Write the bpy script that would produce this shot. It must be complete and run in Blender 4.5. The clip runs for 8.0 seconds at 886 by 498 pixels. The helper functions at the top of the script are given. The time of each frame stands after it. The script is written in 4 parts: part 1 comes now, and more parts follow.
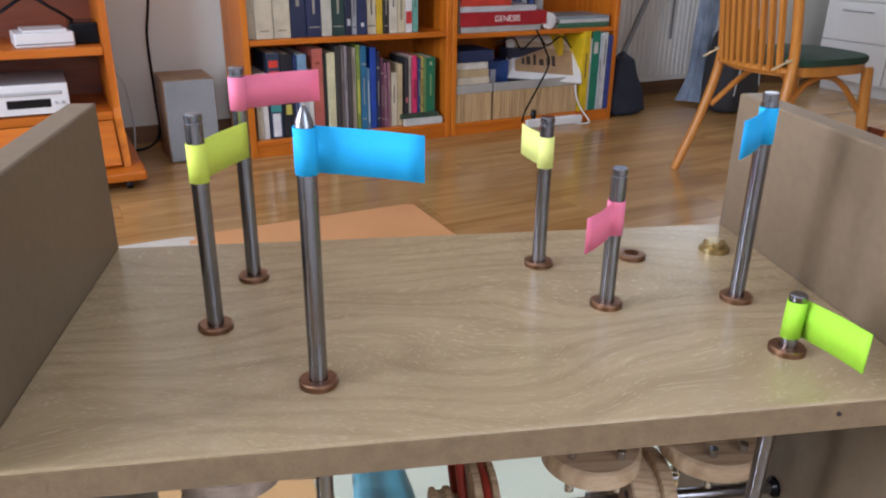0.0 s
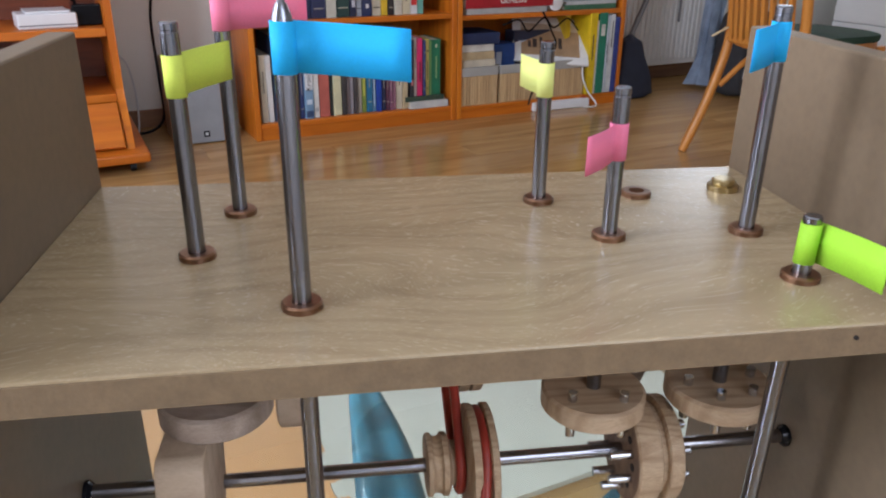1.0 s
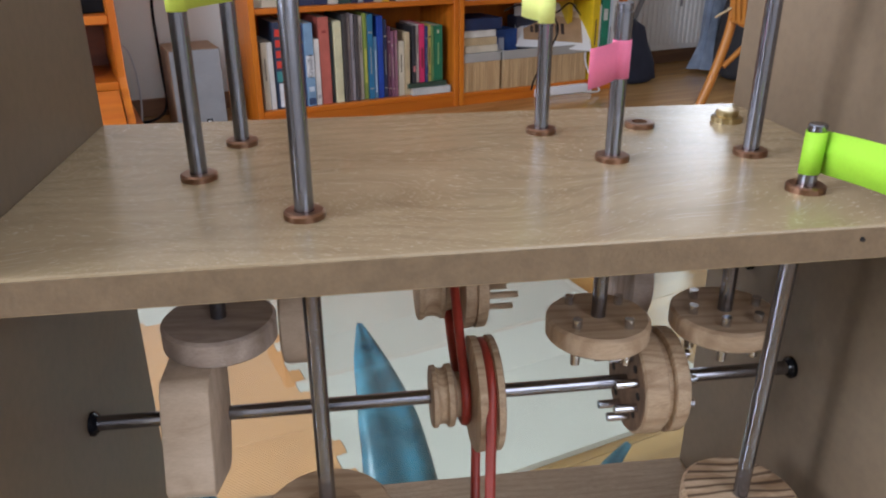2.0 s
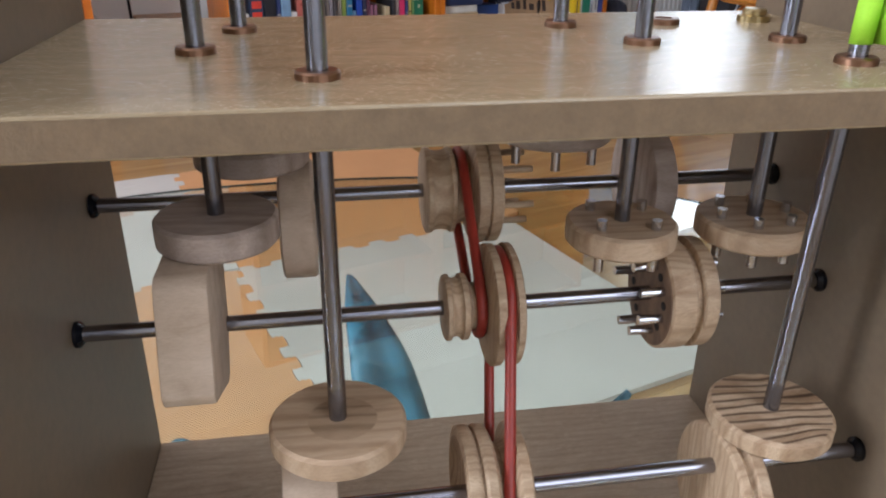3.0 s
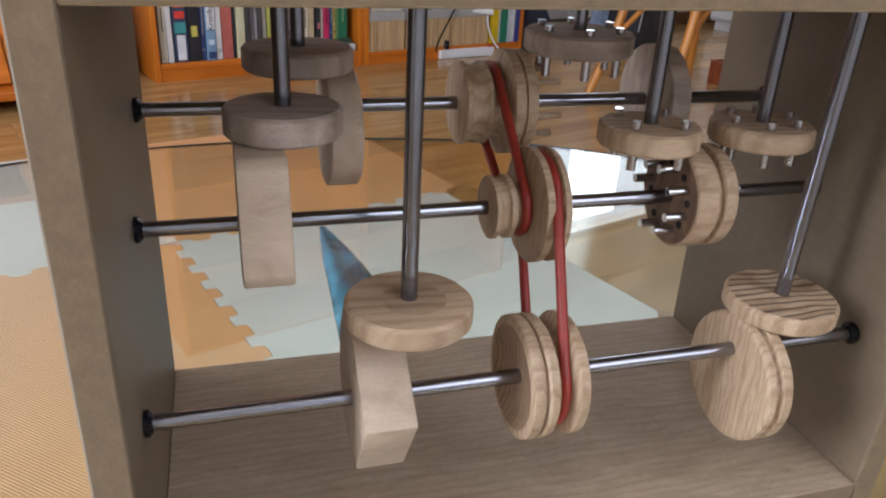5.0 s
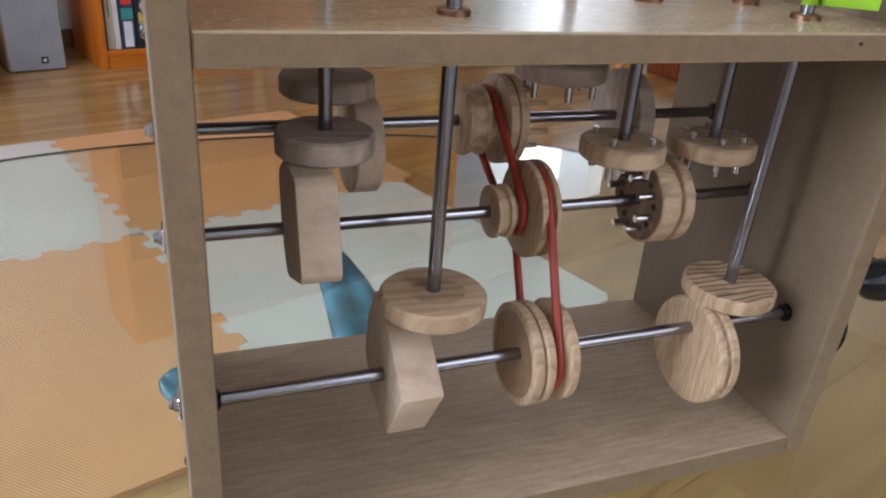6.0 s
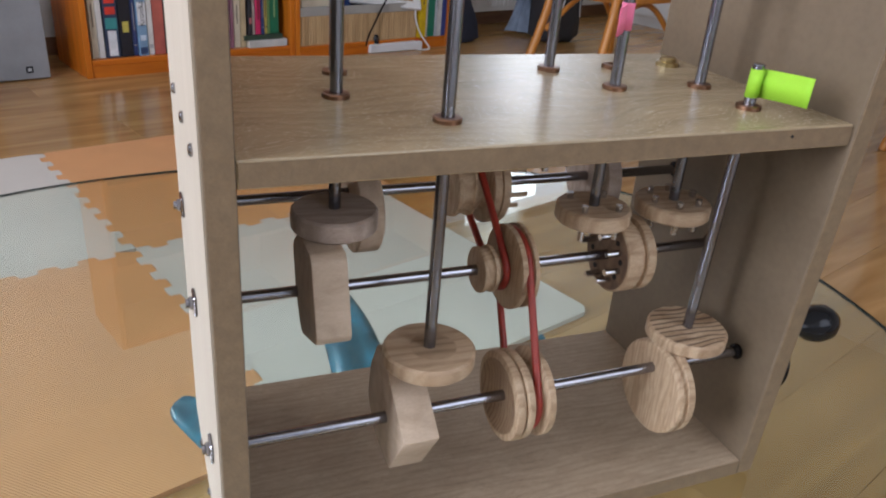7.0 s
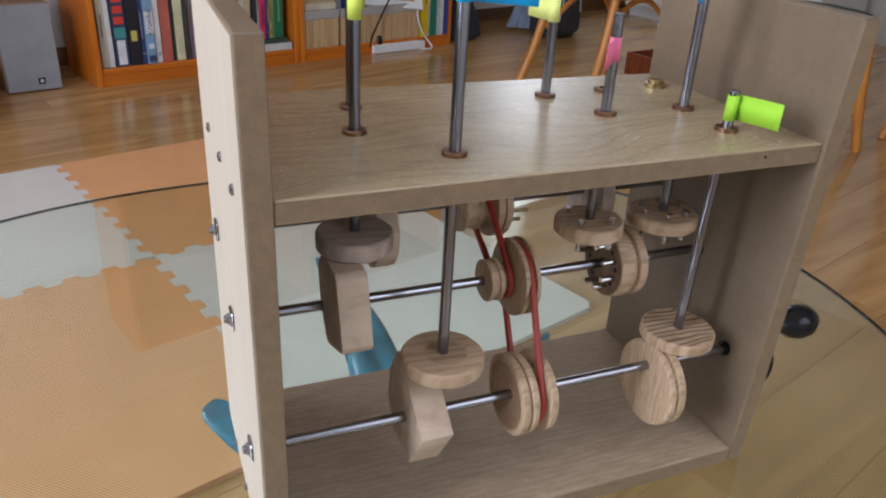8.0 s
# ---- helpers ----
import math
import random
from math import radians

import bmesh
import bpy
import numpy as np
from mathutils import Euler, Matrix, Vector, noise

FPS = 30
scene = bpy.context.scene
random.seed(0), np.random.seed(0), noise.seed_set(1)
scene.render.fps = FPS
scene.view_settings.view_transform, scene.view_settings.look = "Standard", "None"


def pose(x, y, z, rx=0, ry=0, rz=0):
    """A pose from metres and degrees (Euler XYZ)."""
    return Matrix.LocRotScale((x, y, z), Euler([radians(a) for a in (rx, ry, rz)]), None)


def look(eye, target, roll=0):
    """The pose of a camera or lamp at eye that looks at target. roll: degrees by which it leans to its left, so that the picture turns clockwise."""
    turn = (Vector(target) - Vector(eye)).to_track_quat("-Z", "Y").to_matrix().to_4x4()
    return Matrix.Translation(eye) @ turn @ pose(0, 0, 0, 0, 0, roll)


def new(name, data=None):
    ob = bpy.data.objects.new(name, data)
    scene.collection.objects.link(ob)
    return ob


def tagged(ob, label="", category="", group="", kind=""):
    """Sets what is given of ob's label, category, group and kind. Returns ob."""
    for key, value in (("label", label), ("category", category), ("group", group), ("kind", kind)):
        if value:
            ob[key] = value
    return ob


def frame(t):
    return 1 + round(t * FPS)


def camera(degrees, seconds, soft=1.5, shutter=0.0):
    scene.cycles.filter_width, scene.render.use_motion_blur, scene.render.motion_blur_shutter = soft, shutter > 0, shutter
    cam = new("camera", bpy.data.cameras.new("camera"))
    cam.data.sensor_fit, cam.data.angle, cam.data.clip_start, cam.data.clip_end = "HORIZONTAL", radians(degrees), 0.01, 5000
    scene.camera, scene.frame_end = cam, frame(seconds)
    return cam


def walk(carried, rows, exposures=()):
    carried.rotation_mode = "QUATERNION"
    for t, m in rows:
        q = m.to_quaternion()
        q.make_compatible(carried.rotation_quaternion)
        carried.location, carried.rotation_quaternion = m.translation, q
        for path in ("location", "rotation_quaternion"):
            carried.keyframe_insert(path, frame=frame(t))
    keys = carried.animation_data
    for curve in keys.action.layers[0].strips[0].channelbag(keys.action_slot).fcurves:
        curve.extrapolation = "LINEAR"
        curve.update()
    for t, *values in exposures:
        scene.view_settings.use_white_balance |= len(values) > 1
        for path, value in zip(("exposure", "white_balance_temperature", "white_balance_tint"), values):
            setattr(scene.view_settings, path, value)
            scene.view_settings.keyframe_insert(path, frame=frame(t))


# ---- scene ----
cam = camera(60.4, 8.0, soft=2.1)
PATH = [
    (0, (0.135, -0.242, 0.471), (0.406, 1.587, -0.292), 0.8),
    (0.5, (0.145, -0.235, 0.464), (0.412, 1.592, -0.306), 0.8),
    (1, (0.143, -0.237, 0.435), (0.394, 1.585, -0.35), 0.5),
    (1.2, (0.142, -0.239, 0.423), (0.383, 1.581, -0.371), -0.3),
    (2.3, (0.142, -0.251, 0.39), (0.381, 1.567, -0.409), -0.2),
    (2.5, (0.142, -0.249, 0.377), (0.383, 1.569, -0.423), -0.4),
    (3, (0.124, -0.239, 0.349), (0.422, 1.557, -0.478), 0.5),
    (3.5, (0.108, -0.239, 0.336), (0.474, 1.549, -0.483), 1.3),
    (4, (0.101, -0.243, 0.325), (0.507, 1.535, -0.497), 1.1),
    (4.5, (0.078, -0.245, 0.309), (0.532, 1.515, -0.526), 1.5),
    (4.7, (0.067, -0.249, 0.307), (0.55, 1.502, -0.53), 2.0),
    (5.8, (-0.007, -0.303, 0.337), (0.633, 1.392, -0.51), 4.4),
    (6, (-0.014, -0.309, 0.347), (0.655, 1.365, -0.519), 4.4),
    (6.5, (-0.032, -0.339, 0.383), (0.682, 1.307, -0.501), 4.4),
    (7, (-0.041, -0.343, 0.415), (0.675, 1.306, -0.461), 4.8),
    (7.5, (-0.05, -0.365, 0.434), (0.663, 1.282, -0.449), 3.6),
    (8, (-0.061, -0.381, 0.454), (0.636, 1.267, -0.439), 3.2),
]
walk(cam, [(t, look(eye, target, roll)) for t, eye, target, roll in PATH], exposures=[(0.0, -0.07), (1.0, -0.20), (3.0, -0.22), (4.5, -0.17), (6.0, -0.36), (8.0, -0.46)])

# ---- world, sun, windows and an added fill lamp ----
ROOM = pose(-0.199, 2.865, -0.390, 0, 0, 19)          # u to the right along the book wall, v into it, h above the floor
world = bpy.data.worlds.new("world")
scene.world = world
world.use_nodes = True
wn = world.node_tree
sky = wn.nodes.new("ShaderNodeTexSky")
sky.sky_type, sky.sun_disc = "NISHITA", False
sky.sun_elevation, sky.sun_rotation = radians(40), radians(200)
wn.links.new(sky.outputs[0], wn.nodes["Background"].inputs[0])
wn.nodes["Background"].inputs[1].default_value = 0.12


def sun_lamp():
    d = bpy.data.lights.new("sun", "SUN")
    d.energy, d.angle, d.color = 1.0, radians(12), (1.0, 0.95, 0.88)
    ob = new("sun", d)
    ob.matrix_world = look((2, 9, 8), (0.5, 2.0, 0))
    return ob


def window_or_fill_lamp(m, width, height, energy, color):
    d = bpy.data.lights.new("window_or_fill_light", "AREA")
    d.shape, d.size, d.size_y, d.energy, d.color = "RECTANGLE", width, height, energy, color
    ob = new("window_or_fill_light", d)
    ob.matrix_world = ROOM @ m
    return ob


sun_lamp()
# an area lamp shines along its own -z
window_or_fill_lamp(pose(3.20, 0.50, 1.58, -90, 0, 0), 1.25, 1.2, 10, (0.84, 0.90, 1.0))
window_or_fill_lamp(pose(3.02, 0.48, 1.72, -90, 0, 0), 0.50, 0.70, 5, (0.84, 0.90, 1.0))
window_or_fill_lamp(pose(-2.55, -2.50, 1.50, 0, -90, 0), 1.4, 0.8, 94, (0.768, 0.828, 1.0))
window_or_fill_lamp(pose(-0.35, -4.35, 1.55, 90, 0, 0), 1.0, 1.4, 20, (0.768, 0.828, 1.0))
# unseen fill lamp, added to brighten the bookcases; no known window
window_or_fill_lamp(pose(-2.55, -0.75, 1.50, 0, -90, 0), 1.4, 0.95, 34, (0.768, 0.828, 1.0))


# ---- materials ----
def material(name, build):
    m = bpy.data.materials.new(name)
    m.use_nodes = True
    nt = m.node_tree
    build(nt, nt.nodes["Principled BSDF"])
    return m


def node(nt, kind, **values):
    n = nt.nodes.new(kind)
    for k, v in values.items():
        n.inputs[k.replace("_", " ")].default_value = v
    return n


def coords(nt, scale=(1, 1, 1), turn=(0, 0, 0), shuffle=True):
    tc = nt.nodes.new("ShaderNodeTexCoord")
    mp = nt.nodes.new("ShaderNodeMapping")
    mp.inputs["Scale"].default_value = scale
    mp.inputs["Rotation"].default_value = [radians(a) for a in turn]
    nt.links.new(tc.outputs["Object"], mp.inputs["Vector"])
    if shuffle:
        oi = nt.nodes.new("ShaderNodeObjectInfo")
        mul = nt.nodes.new("ShaderNodeMath")
        mul.operation = "MULTIPLY"
        mul.inputs[1].default_value = 13.0
        nt.links.new(oi.outputs["Random"], mul.inputs[0])
        nt.links.new(mul.outputs[0], mp.inputs["Location"])
    return mp.outputs[0]


def ramp(nt, fac, stops):
    r = nt.nodes.new("ShaderNodeValToRGB")
    while len(r.color_ramp.elements) < len(stops):
        r.color_ramp.elements.new(0.5)
    for e, (p, c) in zip(r.color_ramp.elements, stops):
        e.position, e.color = p, (*c, 1)
    nt.links.new(fac, r.inputs[0])
    return r.outputs[0]


def blend(nt, fac, a, b, how="MIX"):
    m = nt.nodes.new("ShaderNodeMix")
    m.data_type, m.blend_type = "RGBA", how
    for sock, v in ((m.inputs[0], fac), (m.inputs[6], a), (m.inputs[7], b)):
        if isinstance(v, (int, float)):
            sock.default_value = v
        elif isinstance(v, tuple):
            sock.default_value = (*v, 1)
        else:
            nt.links.new(v, sock)
    return m.outputs[2]


def bump(nt, p, height, strength, distance):
    b = node(nt, "ShaderNodeBump", Strength=strength, Distance=distance)
    nt.links.new(height, b.inputs["Height"])
    nt.links.new(b.outputs[0], p.inputs["Normal"])


def wood(name, dark, light, grain=(6, 60, 60), turn=(0, 0, 0), rough=0.5, rings=0.5, fine=0.3, relief=0.0004, spec=0.5, shuffle=True, spread=1.0, bend=9.0, mark=(0.62, 0.58, 0.52), warp=0.0, swirl=0.0):
    """Wood with rings bent by noise, fine fibres and slow stains. The grain runs along the axis with the small scale."""
    def build(nt, p):
        v = coords(nt, grain, turn, shuffle)
        if warp:
            slow = node(nt, "ShaderNodeTexNoise", Scale=0.55, Detail=1.0)
            if swirl:
                slow.inputs["Scale"].default_value = swirl
                nt.links.new(coords(nt, (0.6, 1, 1), turn, False), slow.inputs["Vector"])
            else:
                nt.links.new(v, slow.inputs["Vector"])
            off = nt.nodes.new("ShaderNodeVectorMath")
            off.operation = "MULTIPLY_ADD"
            off.inputs[1].default_value = (warp, warp, warp)
            nt.links.new(slow.outputs["Color"], off.inputs[0])
            nt.links.new(v, off.inputs[2])
            v = off.outputs[0]
        big = node(nt, "ShaderNodeTexNoise", Scale=1.0, Detail=3.0, Roughness=0.55, Distortion=1.2)
        nt.links.new(v, big.inputs["Vector"])
        wave = nt.nodes.new("ShaderNodeTexWave")
        wave.wave_type, wave.bands_direction = "BANDS", "Y"
        for k, x in (("Scale", 0.45), ("Distortion", bend), ("Detail", 1.5), ("Detail Scale", 0.6)):
            wave.inputs[k].default_value = x
        nt.links.new(v, wave.inputs["Vector"])
        fibre = node(nt, "ShaderNodeTexNoise", Scale=9.0, Detail=4.0, Roughness=0.65)
        thin = nt.nodes.new("ShaderNodeMapping")
        small = [1.0 if g == min(grain) else 3.2 for g in grain]
        thin.inputs["Scale"].default_value = small
        nt.links.new(v, thin.inputs["Vector"])
        nt.links.new(thin.outputs[0], fibre.inputs["Vector"])
        base = ramp(nt, big.outputs[0], [(0.5 - 0.22 / spread, dark), (0.5 + 0.22 / spread, light)])
        line = ramp(nt, wave.outputs[0], [(0.0, mark), (0.42, (1, 1, 1))])
        c = blend(nt, rings, base, line, "MULTIPLY")
        f = ramp(nt, fibre.outputs[0], [(0.32, (0.66, 0.62, 0.58)), (0.6, (1, 1, 1))])
        c = blend(nt, fine, c, f, "MULTIPLY")
        nt.links.new(c, p.inputs["Base Color"])
        rr = node(nt, "ShaderNodeMapRange", To_Min=rough - 0.07, To_Max=rough + 0.1)
        nt.links.new(fibre.outputs[0], rr.inputs[0])
        nt.links.new(rr.outputs[0], p.inputs["Roughness"])
        p.inputs["Specular IOR Level"].default_value = spec
        bump(nt, p, fibre.outputs[0], 0.5, relief)
    return material(name, build)


def plain(name, color, rough=0.6, vary=0.12, scale=40.0, metal=0.0, relief=0.0002, stain=3.0, spec=0.5):
    """A painted, printed or plastic surface with faint blotches and fine grain."""
    def build(nt, p):
        v = coords(nt)
        n1 = node(nt, "ShaderNodeTexNoise", Scale=stain, Detail=4.0, Roughness=0.6)
        n2 = node(nt, "ShaderNodeTexNoise", Scale=scale * 6, Detail=3.0, Roughness=0.6)
        for n in (n1, n2):
            nt.links.new(v, n.inputs["Vector"])
        lo = tuple(c * (1 - vary) for c in color)
        hi = tuple(min(1, c * (1 + vary * 0.6)) for c in color)
        c = ramp(nt, n1.outputs[0], [(0.3, lo), (0.7, hi)])
        g = ramp(nt, n2.outputs[0], [(0.3, (1 - vary, 1 - vary, 1 - vary)), (0.6, (1, 1, 1))])
        nt.links.new(blend(nt, 0.6, c, g, "MULTIPLY"), p.inputs["Base Color"])
        rr = node(nt, "ShaderNodeMapRange", To_Min=max(0.03, rough - (0.02 if metal > 0.9 else 0.08)), To_Max=min(1, rough + (0.02 if metal > 0.9 else 0.08)))
        nt.links.new(n1.outputs[0], rr.inputs[0])
        nt.links.new(rr.outputs[0], p.inputs["Roughness"])
        p.inputs["Metallic"].default_value = metal
        p.inputs["Specular IOR Level"].default_value = spec
        if relief:
            bump(nt, p, n2.outputs[0], 0.35, relief)
    return material(name, build)


def glass_build(nt, p):
    p.inputs["Base Color"].default_value = (0.82, 0.925, 0.86, 1)
    p.inputs["Roughness"].default_value = 0.0
    p.inputs["Transmission Weight"].default_value = 1.0
    p.inputs["IOR"].default_value = 1.48


def foam_build(color):
    def build(nt, p):
        tc = nt.nodes.new("ShaderNodeTexCoord")
        mp = nt.nodes.new("ShaderNodeMapping")
        nt.links.new(tc.outputs["Object"], mp.inputs["Vector"])
        n1 = node(nt, "ShaderNodeTexNoise", Scale=6.0, Detail=4.0)
        nt.links.new(mp.outputs[0], n1.inputs["Vector"])
        lo = tuple(c * 0.9 for c in color)
        w = nt.nodes.new("ShaderNodeTexWave")
        w.wave_type, w.bands_direction = "BANDS", "DIAGONAL"
        w.inputs["Scale"].default_value = 100.0
        mp.inputs["Rotation"].default_value = (0, 0, radians(14))
        w.inputs["Distortion"].default_value = 0.6
        nt.links.new(mp.outputs[0], w.inputs["Vector"])
        # shade of the ribs' grooves, put into the colour beside the bump
        groove_shade = ramp(nt, w.outputs[0], [(0.0, (0.94, 0.93, 0.92)), (0.5, (1, 1, 1))])
        base = ramp(nt, n1.outputs[0], [(0.3, lo), (0.7, color)])
        nt.links.new(blend(nt, 1.0, base, groove_shade, "MULTIPLY"), p.inputs["Base Color"])
        p.inputs["Roughness"].default_value = 0.75
        bump(nt, p, w.outputs[0], 0.6, 0.001)
    return build


PANEL = wood("panel_veneer", (0.33, 0.243, 0.160), (0.49, 0.382, 0.265), (26.0, 110, 110), rough=0.42, rings=0.30, fine=1.0, spec=0.4, bend=8.0, warp=1.0, spread=0.7)
SHELF = wood("shelf_veneer", (0.298, 0.224, 0.129), (0.415, 0.320, 0.194), (3.6, 44, 44), rough=0.24, rings=0.20, fine=0.20, relief=0.000006, shuffle=False, spread=0.8, bend=6.0, warp=6.0, swirl=9.0, mark=(0.50, 0.43, 0.35), spec=0.45)
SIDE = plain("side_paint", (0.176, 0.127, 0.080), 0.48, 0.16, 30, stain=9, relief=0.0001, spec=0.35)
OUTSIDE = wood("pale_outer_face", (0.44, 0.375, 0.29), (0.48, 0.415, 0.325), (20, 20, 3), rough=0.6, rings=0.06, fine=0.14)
EDGE = plain("board_edge", (0.21, 0.142, 0.078), 0.8, 0.15, 90, relief=0.0006, stain=120)
PINE = wood("pine_wheel", (0.45, 0.30, 0.175), (0.60, 0.445, 0.29), (30, 190, 40), (20, 10, 35), rough=0.6, rings=0.42, fine=0.8, bend=7.0, warp=2.0, mark=(0.52, 0.41, 0.31))
PINE_UP = wood("pine_disc", (0.45, 0.30, 0.175), (0.60, 0.44, 0.29), (14, 85, 40), (0, 0, 25), rough=0.6, rings=0.42, fine=0.5, bend=5.0, warp=1.2, mark=(0.55, 0.45, 0.36))
PINE_STAIN = wood("stained_pine", (0.36, 0.235, 0.135), (0.50, 0.35, 0.22), (18, 70, 40), (0, 0, 25), rough=0.6, rings=0.8, fine=0.35, bend=6.0, warp=1.5)
# stained pine, its colour darkened further for shade in the pulley's hollow
PINE_DISH = wood("stained_shaded_pine", (0.27, 0.165, 0.09), (0.43, 0.29, 0.175), (60, 230, 60), (25, 15, 30), rough=0.6, rings=0.6, fine=0.6, bend=5.0, warp=1.0, mark=(0.5, 0.38, 0.28))
PINE_CHAR = wood("scorched_pine", (0.40, 0.26, 0.15), (0.60, 0.44, 0.285), (20, 120, 44), (0, 0, -10), rough=0.6, rings=0.85, fine=0.7, bend=6.0, mark=(0.12, 0.065, 0.035), warp=1.6, swirl=38.0, spread=2.0)
ALDER = wood("greyed_wood", (0.37, 0.285, 0.225), (0.54, 0.43, 0.355), (16, 90, 40), (0, 0, 40), rough=0.65, rings=0.4, fine=0.6)
BEECH = wood("beech_cam", (0.50, 0.37, 0.255), (0.63, 0.49, 0.36), (40, 40, 70), rough=0.62, rings=0.25, fine=0.35)
STEEL = plain("bright_steel", (0.31, 0.305, 0.33), 0.20, 0.10, 60, metal=1.0, relief=0, stain=12)
DARK_STEEL = plain("dull_steel", (0.27, 0.28, 0.32), 0.22, 0.14, 60, metal=1.0, relief=0, stain=14)
BRIGHT_PIN = plain("polished_pin_steel", (0.60, 0.60, 0.62), 0.2, 0.08, 60, metal=1.0, relief=0, stain=30)
# end grain whose dark brown is mostly shade put into the colour
SHADED_FACE = wood("shaded_end_grain", (0.16, 0.09, 0.05), (0.26, 0.155, 0.085), (60, 60, 60), rough=0.6, rings=0.5, fine=0.6)
BRONZE = plain("bronze_bush", (0.28, 0.155, 0.095), 0.38, 0.25, 60, metal=1.0, stain=80)
BRASS = plain("brass", (0.50, 0.39, 0.20), 0.3, 0.2, 60, metal=1.0, stain=80)
BELT = plain("red_rubber", (0.34, 0.035, 0.02), 0.42, 0.2, 60, stain=60)
BLACK = plain("black_plastic", (0.008, 0.008, 0.010), 0.10, 0.2, 40, spec=0.22)
def paper(name, color):
    """Thin coloured paper that lets some light through."""
    def build(nt, p):
        v = coords(nt)
        n1 = node(nt, "ShaderNodeTexNoise", Scale=900.0, Detail=3.0)
        nt.links.new(v, n1.inputs["Vector"])
        c = ramp(nt, n1.outputs[0], [(0.3, tuple(x * 0.94 for x in color)), (0.7, color)])
        nt.links.new(c, p.inputs["Base Color"])
        p.inputs["Roughness"].default_value = 0.7
        tr = nt.nodes.new("ShaderNodeBsdfTranslucent")
        nt.links.new(c, tr.inputs["Color"])
        mx = nt.nodes.new("ShaderNodeMixShader")
        mx.inputs[0].default_value = 0.3
        nt.links.new(p.outputs[0], mx.inputs[1])
        nt.links.new(tr.outputs[0], mx.inputs[2])
        nt.links.new(mx.outputs[0], nt.nodes["Material Output"].inputs["Surface"])
    return material(name, build)


PAPER_BLUE = paper("blue_paper", (0.015, 0.56, 1.0))
PAPER_PINK = paper("pink_paper", (1.0, 0.27, 0.43))
PAPER_YELLOW = paper("yellow_paper", (0.92, 0.96, 0.32))
PAPER_OLIVE = paper("olive_paper", (0.82, 0.93, 0.15))
PAPER_LIME = paper("lime_paper", (0.48, 0.86, 0.06))
GLASS = material("table_glass", glass_build)
GLASS_RIM = plain("dark_glass_edge", (0.012, 0.022, 0.017), 0.6, 0.1, 20, spec=0.1)
TEAL = plain("teal_lacquer", (0.026, 0.15, 0.225), 0.28, 0.6, 20, stain=22)
FOAM_ORANGE = material("orange_foam", foam_build((0.66, 0.325, 0.135)))
FOAM_WHITE = material("white_foam", foam_build((0.60, 0.56, 0.495)))
PLANK = wood("oak_plank", (0.31, 0.165, 0.056), (0.52, 0.305, 0.122), (1.1, 9, 9), rough=0.14, rings=0.2, fine=0.12, relief=0.0001, warp=1.5)
CASE = wood("honey_pine_case", (0.52, 0.132, 0.010), (0.68, 0.212, 0.018), (14, 14, 1.6), rough=0.36, rings=0.4, fine=0.3, spec=0.35)
CASE_FLAT = wood("honey_pine_board", (0.49, 0.118, 0.010), (0.64, 0.185, 0.016), (1.6, 14, 14), rough=0.36, rings=0.4, fine=0.3, spec=0.35)
REDWOOD = wood("red_stained_wood", (0.20, 0.045, 0.015), (0.30, 0.075, 0.025), (3, 20, 20), rough=0.4)
CHAIR = wood("amber_beech", (0.50, 0.19, 0.032), (0.62, 0.26, 0.05), (20, 20, 3), rough=0.33, rings=0.3, fine=0.25)
WALL = plain("wall_paint", (0.72, 0.715, 0.67), 0.85, 0.05, 25, relief=0.0006, stain=1.5)
CEILING = plain("ceiling_paint", (0.78, 0.78, 0.77), 0.9, 0.04, 25)
SKIRT = wood("skirting_wood", (0.16, 0.075, 0.035), (0.24, 0.12, 0.055), (2, 20, 20), rough=0.4)
WHITE = plain("white_enamel", (0.74, 0.74, 0.73), 0.35, 0.04, 20)
WHITE_PLASTIC = plain("white_plastic", (0.76, 0.77, 0.78), 0.4, 0.05, 30)
SILVER = plain("silver_plastic", (0.50, 0.52, 0.54), 0.35, 0.06, 30, metal=0.3)
GREY_CLOTH = plain("grey_speaker_cloth", (0.275, 0.285, 0.30), 0.8, 0.15, 80, relief=0.0008, stain=8)
SPEAKER_WOOD = wood("speaker_veneer", (0.24, 0.15, 0.085), (0.34, 0.22, 0.13), (14, 14, 2), rough=0.5)
NAVY_CLOTH = plain("navy_cloth", (0.018, 0.022, 0.04), 0.85, 0.35, 60, relief=0.001, stain=12)
CHARCOAL_CLOTH = plain("charcoal_cloth", (0.03, 0.031, 0.036), 0.8, 0.35, 60, relief=0.001, stain=12)
JEANS = plain("pale_blue_cloth", (0.26, 0.33, 0.44), 0.85, 0.3, 50, relief=0.001, stain=14)
GREEN_CLOTH = plain("green_cushion_cloth", (0.02, 0.055, 0.032), 0.9, 0.3, 60, relief=0.001, stain=14)
PAGES = plain("paper_pages", (0.66, 0.61, 0.50), 0.85, 0.12, 90, stain=20)
STRAW = wood("woven_straw", (0.50, 0.33, 0.16), (0.66, 0.47, 0.26), (70, 70, 4), rough=0.75, rings=0.6, fine=0.5, relief=0.001)
LINEN = plain("grey_linen_band", (0.40, 0.39, 0.36), 0.85, 0.15, 70, relief=0.0008)
GREY_METAL = plain("grey_tube", (0.22, 0.23, 0.25), 0.35, 0.1, 30, metal=0.4)
# near-black colour for the shade inside small holes
HOLE_SHADE = plain("hole_shade", (0.014, 0.010, 0.008), 0.8, 0.2, 30)
STRING = plain("natural_string", (0.62, 0.50, 0.30), 0.85, 0.2, 90)


